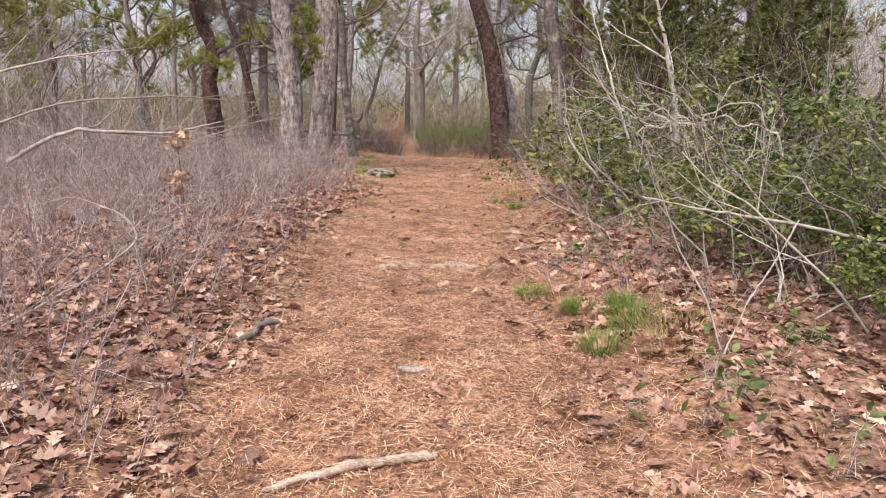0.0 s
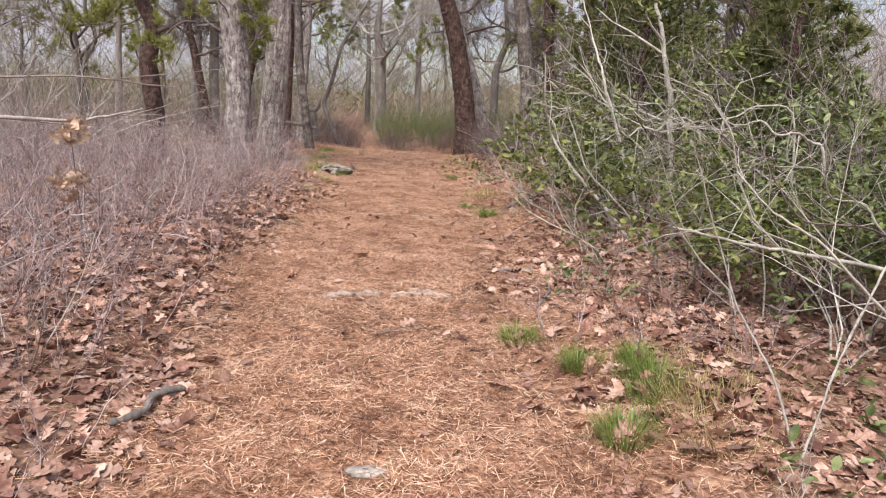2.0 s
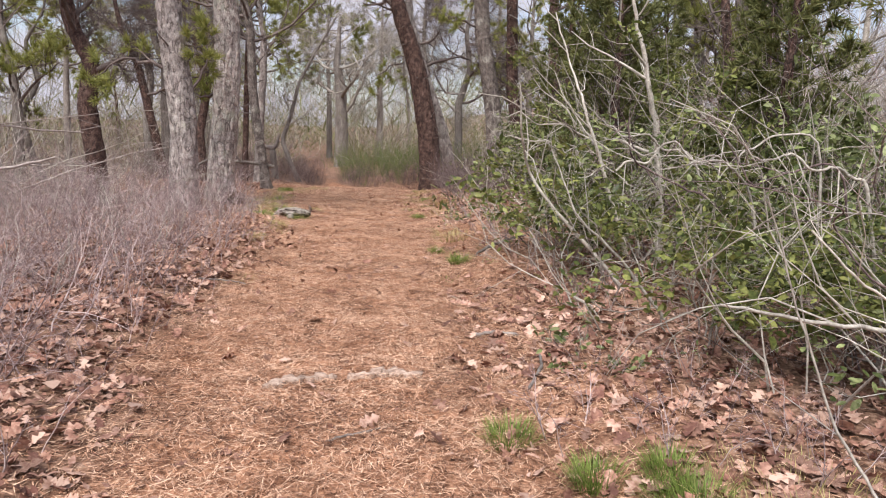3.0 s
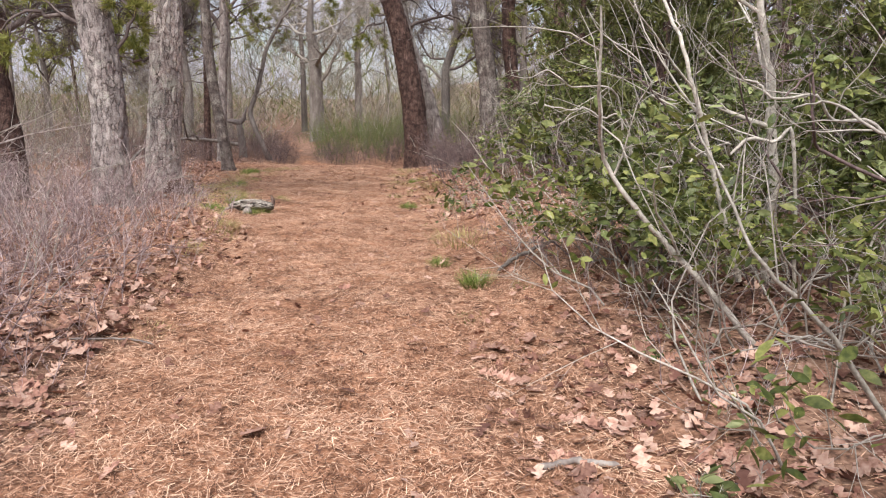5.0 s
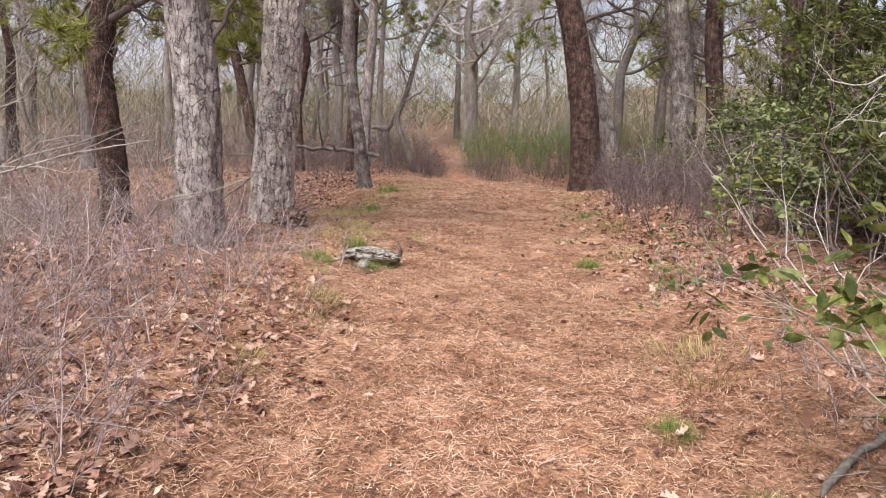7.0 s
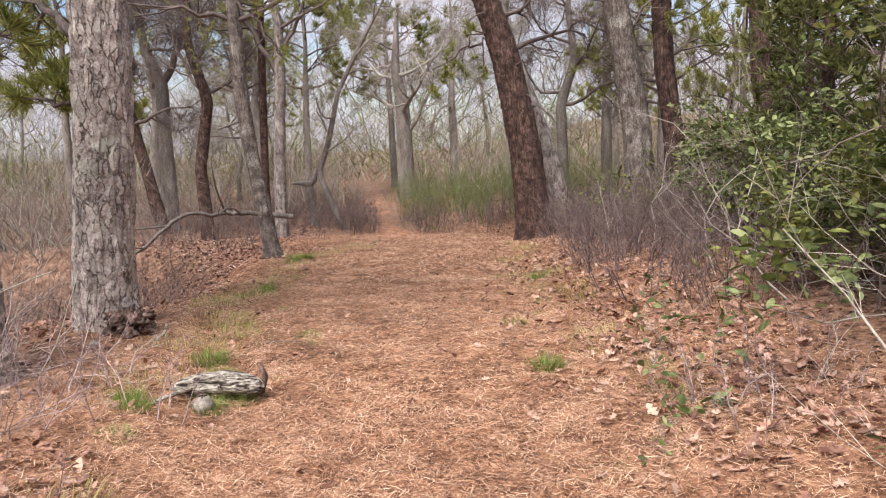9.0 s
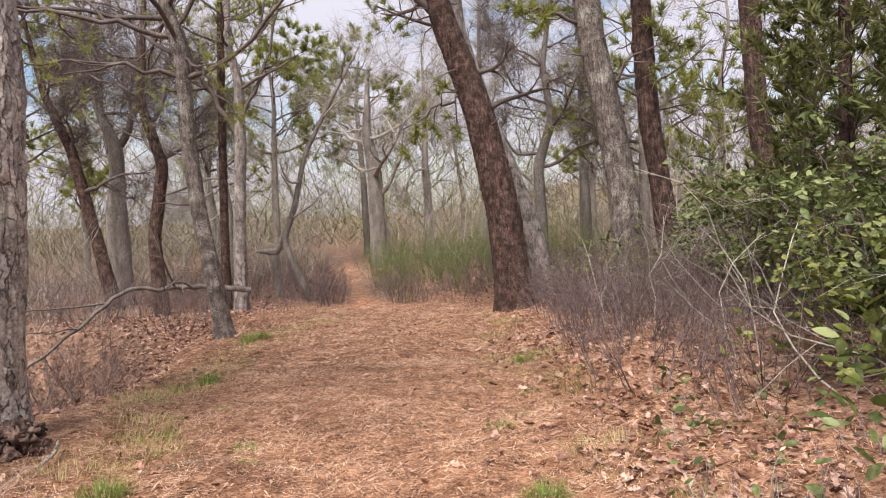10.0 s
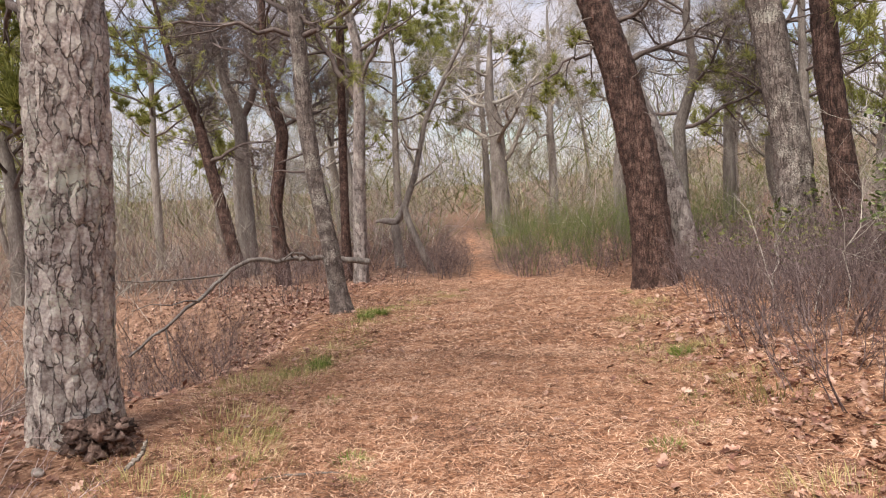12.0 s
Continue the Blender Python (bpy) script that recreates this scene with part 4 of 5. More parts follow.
plant(brier, [(2.35, 6.7), (2.7, 7.5), (2.2, 8.3), (2.1, 9.5), (2.4, 10.4), (3.0, 6.1), (3.1, 15.8), (3.2, 14.2), (3.4, 22.3), (2.9, 5.2)], (0.75, 1.2), 12)
pale = [bare_shrub("bare_bush", "leafless bush with pale grey crooked branches", 80 + k, 1.7 + 0.3 * k, 5, M_PALEBARK, 0.5, 0.008, 4, 3, "pale bare bushes", 4, 0.02, 0.32, single=True) for k in range(3)]
plant(pale, [(2.3, 4.7), (2.4, 5.8), (1.9, 7.3), (2.0, 9.0), (2.6, 10.4), (2.4, 11.6), (3.6, 13.4), (2.6, 7.9), (3.2, 15.5), (3.3, 9.4), (3.0, 17.2), (2.6, 19.6)], (0.8, 1.15), 5)
sprig = [leafy_shrub("evergreen_sprig", "low sprig of waxy blue-green leaves in leaf litter", 76 + k, 0.28, 4, M_BLUEGREEN, 0.055, 42, 0.25, "low evergreen sprigs", clump=0.03) for k in range(2)]
plant(sprig, [(1.16, 3.25), (1.66, 3.4), (1.6, 2.85), (2.3, 4.2), (2.0, 6.0), (1.55, 6.25), (1.75, 7.6), (1.45, 6.9), (2.1, 8.6), (1.75, 8.2), (1.35, 13.6), (1.6, 14.0), (1.85, 14.9), (1.95, 15.5), (2.2, 16.3), (1.2, 6.15), (1.9, 12.4)], (0.7, 1.5), 9)
cedars = [cedar(90, 4.6, "dark olive red cedar beside the trail"), cedar(91, 3.6, "bushy red cedar beside the trail")]
plant(cedars, [(4.3, 18.0), (4.3, 9.4), (4.6, 16.4), (3.7, 13.0), (4.4, 14.9), (5.0, 11.2), (5.8, 16.5), (5.4, 20.8), (6.4, 13.4)], (0.85, 1.15), 6)
# scrub that closes the view where the trail bends
broom = [bare_shrub("broom", "green-stemmed broom shrub at the bend of the trail", 100 + k, 1.2, 16, M_BROOM, 0.3, 0.006, 5, 3, "green scrub at the bend", 3, 0.08, 0.08) for k in range(2)]
plant(broom, strew(40, -1.4, 4.5, 27.6, 32, lambda x, y, s: s > 0.3, 0.42, 12) + strew(24, -2.6, 2.5, 30, 39, lambda x, y, s: s > 0.25, 0.5, 27), (0.8, 1.25), 7)
brown = [bare_shrub("huckleberry", "leafless brown shrub at the bend of the trail", 105 + k, 0.75, 12, M_BROWNTWIG, 0.35, 0.005, 6, 4, "brown scrub at the bend") for k in range(2)]
plant(brown, strew(20, -0.9, 4.0, 27.0, 28.6, lambda x, y, s: s > 0.2, 0.36, 13) + strew(64, 1.8, 5.4, 15.5, 24.5, lambda x, y, s: s > 0.9, 0.4, 14) + strew(46, 2.0, 4.8, 18.0, 23.6, lambda x, y, s: s > 0.8, 0.3, 24) + [(-2.0, 28.0), (-2.2, 28.5), (-1.95, 28.7), (-2.4, 28.1), (-2.1, 29.2), (-2.5, 28.8), (-2.35, 29.6), (-2.55, 30.3), (-2.2, 30.6), (-2.8, 29.4), (-0.55, 28.2), (-0.3, 28.0), (-0.6, 28.7), (-0.75, 29.3), (-0.9, 29.9), (-0.4, 29.0)] + strew(16, -7, -2.4, 25.5, 31, lambda x, y, s: s < -0.5, 0.6, 15) + strew(40, -7.5, -3.5, 17.5, 26, lambda x, y, s: s < -1.5, 0.45, 17) + strew(24, -5.5, -1.8, 28.8, 37, lambda x, y, s: s < -0.35, 0.5, 26), (0.8, 1.3), 8)


# far brush that closes the view under the trees
def brush(name, label, seed, count, spots_of, height, width, mat, lean=0.5):
    rng = np.random.default_rng(seed)
    x, y = spots_of(rng, count)
    z = land(x, y)
    h = height * rng.uniform(0.35, 1.0, count)
    foot = np.stack([x, y, z + rng.uniform(-0.05, 1.0, count) ** 2 * height * 0.9], -1)
    d = np.stack([rng.normal(0, lean, count), rng.normal(0, lean, count), np.ones(count)], -1)
    top = foot + d * (h * 0.5)[:, None]
    a = rng.uniform(0, 6.28, count)
    s = np.stack([np.cos(a), np.sin(a), np.zeros(count)], -1) * (width * rng.uniform(0.5, 1.4, count))[:, None]
    b = Buf()
    b.add(np.stack([foot - s, foot + s, top], 1).reshape(-1, 3), tris=np.arange(count * 3).reshape(-1, 3))
    ob = new(name, b.mesh(name, mat, False))
    return tagged(ob, label, "brush", kind="stuff")


def behind(rng, n):
    y = rng.uniform(32, 62, n)
    x = rng.uniform(-1, 1, n) * (12 + 0.62 * y)
    d, hand = beside(x, y)
    return np.where((d < 0.7) & (y < 47), x + hand * 1.6, x), y


def left_woods(rng, n):
    y = rng.uniform(8, 40, n)
    return -5.5 - rng.uniform(0, 1, n) * (4 + 0.45 * y), y


def right_woods(rng, n):
    y = rng.uniform(8, 36, n)
    return 6.0 + rng.uniform(0, 1, n) * (3 + 0.35 * y), y


brush("far_brush", "grey leafless brush filling the far woods", 201, 17000, behind, 3.2, 0.008, M_FARTWIG, 0.7)
brush("far_brush", "olive-tan undergrowth beyond the bend of the trail", 204, 5000, behind, 2.4, 0.012, M_BROOM, 1.4)


def farthest(rng, n):
    y = rng.uniform(50, 80, n)
    return rng.uniform(-1, 1, n) * (14 + 0.62 * y), y


brush("distant_woods", "grey-tan distant woods closing the view", 205, 12000, farthest, 9.0, 0.022, M_FARTWIG, 0.7)
brush("distant_woods", "olive pine woods in the distance", 206, 7000, farthest, 7.0, 0.04, M_CEDAR, 1.2)
brush("woodland_brush", "grey-brown leafless brush under the trees", 202, 9000, left_woods, 2.0, 0.005, M_GREYTWIG, 0.7)
brush("woodland_brush", "dark leafless brush under the trees", 207, 9000, left_woods, 2.4, 0.005, M_DARKTWIG, 0.7)
brush("woodland_brush", "grey-brown leafless brush behind the evergreen scrub", 203, 12000, right_woods, 3.4, 0.006, M_GREYTWIG, 0.7)

# ---- the forest floor ----
LOBES = [(0, 0.03), (0.22, 0.25), (0.34, 0.09), (0.52, 0.38), (0.64, 0.12), (0.8, 0.27), (1, 0.01)]


def oak_leaf(curl, cup, rib):
    """A lobed leaf along x, one long, rolled at its tip and cupped across."""
    rows = []
    for x, w in LOBES:
        z = curl * (x - 0.35) ** 2
        rows.append([(x - 0.5, w, z + cup * w), (x - 0.5, 0, z), (x - 0.5, -w, z + cup * w * 0.7)] if rib else [(x - 0.5, w, z + cup * w), (x - 0.5, -w, z + cup * w * 0.5)])
    n = 3 if rib else 2
    v = np.array([p for r in rows for p in r])
    q = [[i * n + k, (i + 1) * n + k, (i + 1) * n + k + 1, i * n + k + 1] for i in range(len(rows) - 1) for k in range(n - 1)]
    return v, q


def litter(rng, n, x0, x1, y0, y1):
    """Places for fallen leaves: thick beside the trail, few on it."""
    x, y = rng.uniform(x0, x1, n * 3), rng.uniform(y0, y1, n * 3)
    d, hand = beside(x, y)
    d = d + (rough2(x, y, 1.5, 21) - 0.5) * 0.7
    thick = np.where(hand < 0, ease(-0.15, 0.35, d), 0.62 * ease(-0.1, 0.9, d))
    thick = thick * np.where((y > 13.5) & (hand < 0) & (x > -3.2), 0.12, 1.0) * (0.55 + 0.6 * rough2(x, y, 1.2, 22))
    thick = thick * np.where(hand > 0, 1 - (0.72 - 0.4 * ease(12, 14.5, y)) * ease(7.5, 10.5, y) * ease(2.2, 1.2, d), 1.0)
    keep = rng.random(n * 3) < np.maximum(thick, 0.025)
    return x[keep][:n], y[keep][:n]


rng = np.random.default_rng(77)
lb = Buf()
for variant in range(6):
    shape, quads = oak_leaf(rng.uniform(-0.5, 1.0), rng.uniform(-0.2, 1.1), False)
    for count, x0, x1, y0, y1 in ((1900, -4.2, 3.4, 0.3, 12), (1000, -4.5, 4.0, 12, 24), (900, -7.0, -2.8, 16, 27), (150, -4, 4, 26.5, 30)):
        x, y = litter(rng, count, x0, x1, y0, y1)
        n = len(x)
        scatter(lb, shape, quads, [], np.stack([x, y, land(x, y) + rng.uniform(0.004, 0.035, n)], -1), turns(rng, n, 0.42), rng.uniform(0.05, 0.125, n) * (1 - 0.3 * ease(9, 13, y)))
x, y = rng.normal(1.8, 0.45, 950), rng.uniform(13.0, 20.5, 950)
shape, quads = oak_leaf(0.5, 0.5, False)
scatter(lb, shape, quads, [], np.stack([x, y, land(x, y) + rng.uniform(0.01, 0.035, 950)], -1), turns(rng, 950, 0.4), rng.uniform(0.05, 0.1, 950))
for count, x0, x1, y0, y1 in ((15000, -4.0, 3.2, 0.3, 12), (11000, -4.5, 4.0, 12, 26)):
    x, y = litter(rng, count, x0, x1, y0, y1)
    n = len(x)
    scatter(lb, SCRAP, [[0, 1, 2, 3]], [], np.stack([x, y, land(x, y) + rng.uniform(0.003, 0.02, n)], -1), turns(rng, n, 0.4), rng.uniform(0.02, 0.07, n))
x, y = rng.uniform(-13, 9, 9000), rng.uniform(-5, 33, 9000)
d, hand = beside(x, y)
keep = (d > 1.2) & (rng.random(9000) < 1.1 - np.abs(x) / 14)
x, y = x[keep], y[keep]
n = len(x)
scatter(lb, SCRAP, [[0, 1, 2, 3]], [], np.stack([x, y, land(x, y) + rng.uniform(0.005, 0.03, n)], -1), turns(rng, n, 0.4), rng.uniform(0.07, 0.15, n))
tagged(new("leaf_litter", lb.mesh("leaf_litter", M_LEAF, True)), "brown curled oak leaves lying thick beside the trail", "leaf litter", kind="stuff")

# pine needles
nb = Buf()
for count, x0, x1, y0, y1, wide in ((105000, -2.3, 2.3, 1.8, 9, 0.0018), (105000, -3.0, 2.6, 9, 14.5, 0.0017), (80000, -3.0, 2.6, 14.5, 19.5, 0.0021), (50000, -3.2, 3.0, 19, 27.5, 0.0052)):
    x, y = rng.uniform(x0, x1, count * 2), rng.uniform(y0, y1, count * 2)
    d, hand = beside(x, y)
    keep = rng.random(count * 2) < np.maximum(ease(0.7 + 0.8 * (hand > 0) + 1.7 * ease(8, 12, y), -0.1, d + (rough2(x, y, 2, 31) - 0.5) * 0.6), 0.12)
    x, y = x[keep][:count], y[keep][:count]
    n = len(x)
    length = rng.uniform(0.04, 0.12, n)
    t = turns(rng, n, 0.18)
    p = np.stack([x, y, land(x, y) + rng.uniform(0.002, 0.028, n)], -1)
    along, across = t[:, :, 0] * length[:, None] / 2, t[:, :, 1] * wide * rng.uniform(0.6, 1.6, n)[:, None]
    v = np.stack([p - along - across, p + along, p - along + across], 1).reshape(-1, 3)
    nb.add(v, tris=np.arange(n * 3).reshape(-1, 3))
tagged(new("pine_needles", nb.mesh("pine_needles", M_NEEDLE, False)), "orange-brown fallen pine needles carpeting the trail", "pine needles", kind="stuff")


# darker crumbs: cone scales, bark chips and clotted needles in the worn hollows of the trail
db = Buf()
x, y = rng.uniform(-1.6, 1.6, 1500), rng.uniform(2, 26, 1500)
scatter(db, SCRAP, [[0, 1, 2, 3]], [], np.stack([x, y, land(x, y) + rng.uniform(0.006, 0.016, 1500)], -1), turns(rng, 1500, 0.25), rng.uniform(0.012, 0.04, 1500))
for cx, cy, wide, count in ((-0.3, 16.9, 0.3, 900), (-0.95, 6.0, 0.3, 800), (0.75, 6.5, 0.22, 600), (-0.1, 5.7, 0.25, 400), (-0.9, 15.75, 0.2, 500), (0.1, 10.2, 0.3, 500), (-0.6, 10.4, 0.25, 400), (0.3, 13.0, 0.3, 400), (-0.5, 18.9, 0.4, 500)):
    x, y = cx + rng.normal(0, wide * 1.3, count), cy + rng.normal(0, wide, count)
    p, t = np.stack([x, y, land(x, y) + rng.uniform(0.006, 0.022, count)], -1), turns(rng, count, 0.15)
    along, across = t[:, :, 0] * 0.05, t[:, :, 1] * 0.002
    db.add(np.stack([p - along - across, p + along, p - along + across], 1).reshape(-1, 3), tris=np.arange(count * 3).reshape(-1, 3))
tagged(new("trail_debris", db.mesh("trail_debris", M_DEBRIS, False)), "dark bark chips and clotted needles on the trail", "debris", kind="stuff")


# grass tufts
def grass(seed, blades, height, mat, label, spread=0.07):
    rng = np.random.default_rng(seed)
    b = Buf()
    for _ in range(blades):
        az, r = rng.uniform(0, 6.28), spread * math.sqrt(rng.random())
        d = np.array([math.cos(az) * rng.uniform(0.1, 0.8), math.sin(az) * rng.uniform(0.1, 0.8), 1.0])
        pts = limb(rng, (math.cos(az) * r, math.sin(az) * r, -0.01), d, height * rng.uniform(0.5, 1.2), 3, 0.08, -0.18)
        s = np.array([-math.sin(az), math.cos(az), 0]) * 0.0018
        b.add([pts[0] - s, pts[0] + s, pts[1] - s, pts[1] + s, pts[2] - s * 0.6, pts[2] + s * 0.6, pts[3]], [[0, 1, 3, 2], [2, 3, 5, 4]], [[4, 5, 6]])
    ob = new("grass_tuft", b.mesh("grass_tuft", mat, False))
    return tagged(ob, label, "grass", "grass tufts by the trail")


lush = [grass(301 + k, 480, 0.15, M_GRASS, "small bright green grass tuft in leaf litter", 0.085) for k in range(2)]
thin = [grass(311, 260, 0.09, M_GRASS, "sparse green grass tuft on needles", 0.13), grass(312, 300, 0.085, M_DRYGRASS, "sparse yellow-green grass tuft on needles", 0.2)]
dry = [grass(321, 380, 0.09, M_DRYGRASS, "yellowed grass tuft on needles", 0.26)]
plant(lush, [(0.71, 5.5), (0.98, 4.99), (1.28, 4.92), (1.2, 4.5), (0.97, 4.1), (0.83, 11.12), (1.03, 10.25), (1.3, 4.66), (1.22, 4.78), (-1.66, 15.4), (-1.82, 14.35), (-1.3, 14.33), (-1.15, 14.5), (-2.09, 18.81), (1.26, 18.91), (-2.25, 22.0), (-2.35, 21.6), (-1.45, 14.95), (-1.7, 14.2), (0.85, 15.1)], (0.8, 1.25), 21)
clump = [grass(305, 260, 0.10, M_GRASS, "short bright green grass clump on needles", 0.09)]
plant(clump, [(-2.15, 19.01), (-2.29, 17.96), (-2.62, 18.93), (-2.29, 18.6), (-1.71, 16.18), (-1.08, 16.28), (-2.41, 22.3), (-2.04, 16.68), (-1.79, 16.73), (-1.6, 17.64), (-1.91, 19.73), (-2.18, 22.75), (-1.42, 25.12), (1.3, 19.12), (0.79, 18.15), (1.17, 17.65), (0.75, 16.51), (1.04, 19.66), (1.31, 23.68)], (0.75, 1.2), 25)
plant(thin, [(-1.05, 14.96), (-1.78, 16.46), (-1.95, 16.5), (-2.22, 17.79), (-2.45, 17.9), (-2.0, 17.7), (-2.54, 18.73), (-2.3, 18.5), (-0.99, 15.92), (0.79, 18.15), (1.11, 17.55), (0.72, 16.42), (-1.9, 19.9), (-2.1, 20.6), (-2.0, 22.6), (-2.3, 23.4), (1.2, 21.3), (1.4, 22.4), (1.0, 20.2), (1.35, 23.4), (1.3, 24.0), (-1.5, 13.0), (-1.62, 13.69), (-1.35, 12.3), (0.95, 13.3), (-1.3, 9.2), (1.0, 16.9), (1.4, 17.2), (1.35, 9.9), (1.5, 11.0), (0.85, 9.4), (1.6, 13.9), (-2.3, 18.1), (-2.15, 19.2), (-2.4, 19.5), (-2.2, 20.9), (-2.45, 21.4), (-1.9, 21.2), (-1.95, 17.2), (-2.35, 17.3), (-1.6, 16.9), (-2.1, 24.2), (-1.8, 24.8), (1.15, 18.6), (1.35, 19.6), (0.95, 17.9), (1.5, 20.6)], (0.6, 1.1), 22)
plant(dry, [(-1.9, 16.3), (-2.5, 17.6), (-2.1, 18.3), (-2.6, 18.4), (-2.2, 19.4), (-2.35, 20.4), (-1.7, 21.5), (-2.1, 22.2), (-1.6, 23.8), (1.0, 19.0), (1.3, 18.2), (1.6, 18.8), (1.7, 17.6), (1.2, 20.8), (1.5, 21.8), (-2.0, 15.6), (-2.3, 16.0), (-1.5, 12.7), (-1.6, 11.4), (1.45, 15.6), (1.7, 14.6), (1.25, 12.0), (1.5, 4.2), (1.65, 4.6), (1.35, 4.05), (-1.7, 16.1), (-2.1, 16.8), (-2.5, 18.0), (-2.3, 18.9), (-2.0, 19.3), (-2.4, 21.0), (-2.5, 22.0), (-1.9, 23.0), (-2.2, 15.0), (-1.9, 14.7)], (1.0, 1.7), 23)


# ---- loose wood and stones on and by the trail ----
def stick(name, label, places, r0, r1, mat, seed, k=7, lumps=0.15, category="branch", spec=None):
    """A length of dead wood through the given places, each lifted over the ground."""
    rng = np.random.default_rng(seed)
    c = np.array([(x, y, on(x, y) + h) for x, y, h in places])
    q = np.linspace(0, len(c) - 1, 5 * len(c))
    pts = np.stack([np.interp(q, np.arange(len(c)), c[:, j]) for j in range(3)], -1)
    for _ in range(2):
        pts[1:-1] = (pts[:-2] + 2 * pts[1:-1] + pts[2:]) / 4
    pts += rng.normal(0, r0 * 0.25, pts.shape)
    rad = np.linspace(r0, r1, len(pts)) * (1 + rng.normal(0, lumps, len(pts)))
    rad[0] *= 0.4
    rad[-1] *= 0.4
    base = pts[0].copy()
    b = Buf()
    if spec:
        branchy(b, rng, None, None, np.linalg.norm(c[-1] - c[0]), r0, spec, 0, None, pts - base)
    else:
        tube(b, pts - base, rad, k)
    ob = new(name, b.mesh(name, mat, True))
    ob.location = base
    return tagged(ob, label, category)


SIDE = [(5, 0.2, 0.02, 5, 0.2, 0.7, 0.45, 6), (4, 0.22, 0.02, 3, 0.3, 0.7, 0.5, 4), (2, 0.2, 0, 0, 0, 0, 0, 3)]
stick("fallen_branch", "pale weathered stick lying across the needles", [(-0.66, 2.5, 0.02), (-0.39, 2.66, 0.03), (-0.15, 2.78, 0.03), (0.0, 2.82, 0.02)], 0.017, 0.024, M_ROOT, 401)
stick("fallen_branch", "short grey stick by the foot of the pine", [(-2.3, 15.95, 0.02), (-2.25, 16.05, 0.08), (-2.24, 16.1, 0.15)], 0.016, 0.01, M_DEADWOOD, 420)
stick("fallen_branch", "thin brown twig on the needles", [(-1.55, 15.95, 0.01), (-1.35, 16.05, 0.015), (-1.1, 16.12, 0.01)], 0.008, 0.006, M_OAKBARK, 421)
stick("tree_root", "worn bare root crossing the trail", [(-0.62, 6.28, -0.01), (-0.48, 6.37, 0.012), (-0.3, 6.43, 0.014), (-0.18, 6.44, 0.0)], 0.035, 0.03, M_ROOT, 402, category="root")
stick("tree_root", "worn bare root crossing the trail", [(-0.13, 6.44, 0.0), (0.02, 6.5, 0.014), (0.18, 6.52, 0.012), (0.32, 6.5, -0.01)], 0.04, 0.03, M_ROOT, 403, category="root")
stick("fallen_branch", "forked grey stick lying in oak leaves", [(-1.28, 4.15, 0.02), (-1.16, 4.25, 0.04), (-1.17, 4.42, 0.06), (-1.05, 4.5, 0.05)], 0.016, 0.02, M_OAKBARK, 404)
stick("fallen_branch", "thin dark twig lying on the needles", [(-0.2, 5.55, 0.01), (-0.02, 5.62, 0.02), (0.12, 5.75, 0.01)], 0.007, 0.005, M_OAKBARK, 405)
stick("fallen_branch", "short grey stick on leaf litter", [(0.75, 7.3, 0.02), (0.95, 7.32, 0.03), (1.1, 7.25, 0.02)], 0.016, 0.012, M_OAKBARK, 406)
stick("fallen_branch", "dark stick lying in leaf litter", [(0.92, 6.05, 0.02), (1.05, 6.3, 0.04), (1.1, 6.55, 0.03)], 0.012, 0.009, M_OAKBARK, 407)
stick("fallen_branch", "dead grey branch lying across leaf litter", [(1.25, 10.5, 0.03), (1.45, 10.7, 0.06), (1.75, 10.9, 0.08), (2.0, 11.2, 0.05)], 0.02, 0.012, M_OAKBARK, 408)
stick("fallen_branch", "thin dead twig on leaf litter", [(-1.6, 8.9, 0.03), (-1.3, 9.0, 0.04), (-1.15, 8.95, 0.03)], 0.008, 0.005, M_OAKBARK, 409)
stick("fallen_branch", "bare fallen branch hanging over the hollow", [(-2.9, 24.2, 0.62), (-3.6, 24.0, 0.75), (-4.0, 23.7, 0.72), (-4.6, 23.0, 0.95), (-5.1, 22.3, 1.05), (-5.7, 21.4, 0.75)], 0.06, 0.02, M_OAKBARK, 411, spec=SIDE)
stick("dead_branch", "pale arching dead branch among low shrubs", [(-2.5, 3.55, 0.0), (-2.1, 4.0, 0.25), (-1.85, 4.3, 0.48), (-1.95, 4.35, 0.62), (-2.3, 4.4, 0.72), (-2.7, 4.5, 0.6)], 0.009, 0.005, M_DEADTWIG, 412, spec=SIDE)
stick("dead_branch", "pale dead branch with side twigs among low shrubs", [(-4.6, 6.2, 0.0), (-4.3, 6.0, 1.0), (-3.7, 5.9, 1.45), (-3.1, 6.0, 1.6), (-2.7, 6.1, 1.68)], 0.018, 0.007, M_DEADTWIG, 413, spec=SIDE)
stick("dead_branch", "pale dead branch with side twigs among low shrubs", [(-4.8, 6.4, 0.0), (-4.2, 6.4, 0.95), (-3.5, 6.6, 1.22), (-2.6, 6.9, 1.3), (-1.9, 7.2, 1.25)], 0.015, 0.006, M_DEADTWIG, 414, spec=SIDE)
stick("dead_branch", "pale dead limb lying in low shrubs", [(-5.2, 8.5, 0.5), (-4.4, 8.4, 0.95), (-3.4, 8.6, 0.9), (-2.8, 8.9, 1.05)], 0.03, 0.012, M_DEADTWIG, 415, spec=SIDE)
stick("dead_branch", "pale bent dead branch over low shrubs", [(-5.0, 12.7, 0.3), (-4.2, 13.0, 0.62), (-3.45, 13.2, 0.88), (-2.9, 13.4, 1.02)], 0.016, 0.007, M_DEADTWIG, 422, spec=SIDE)

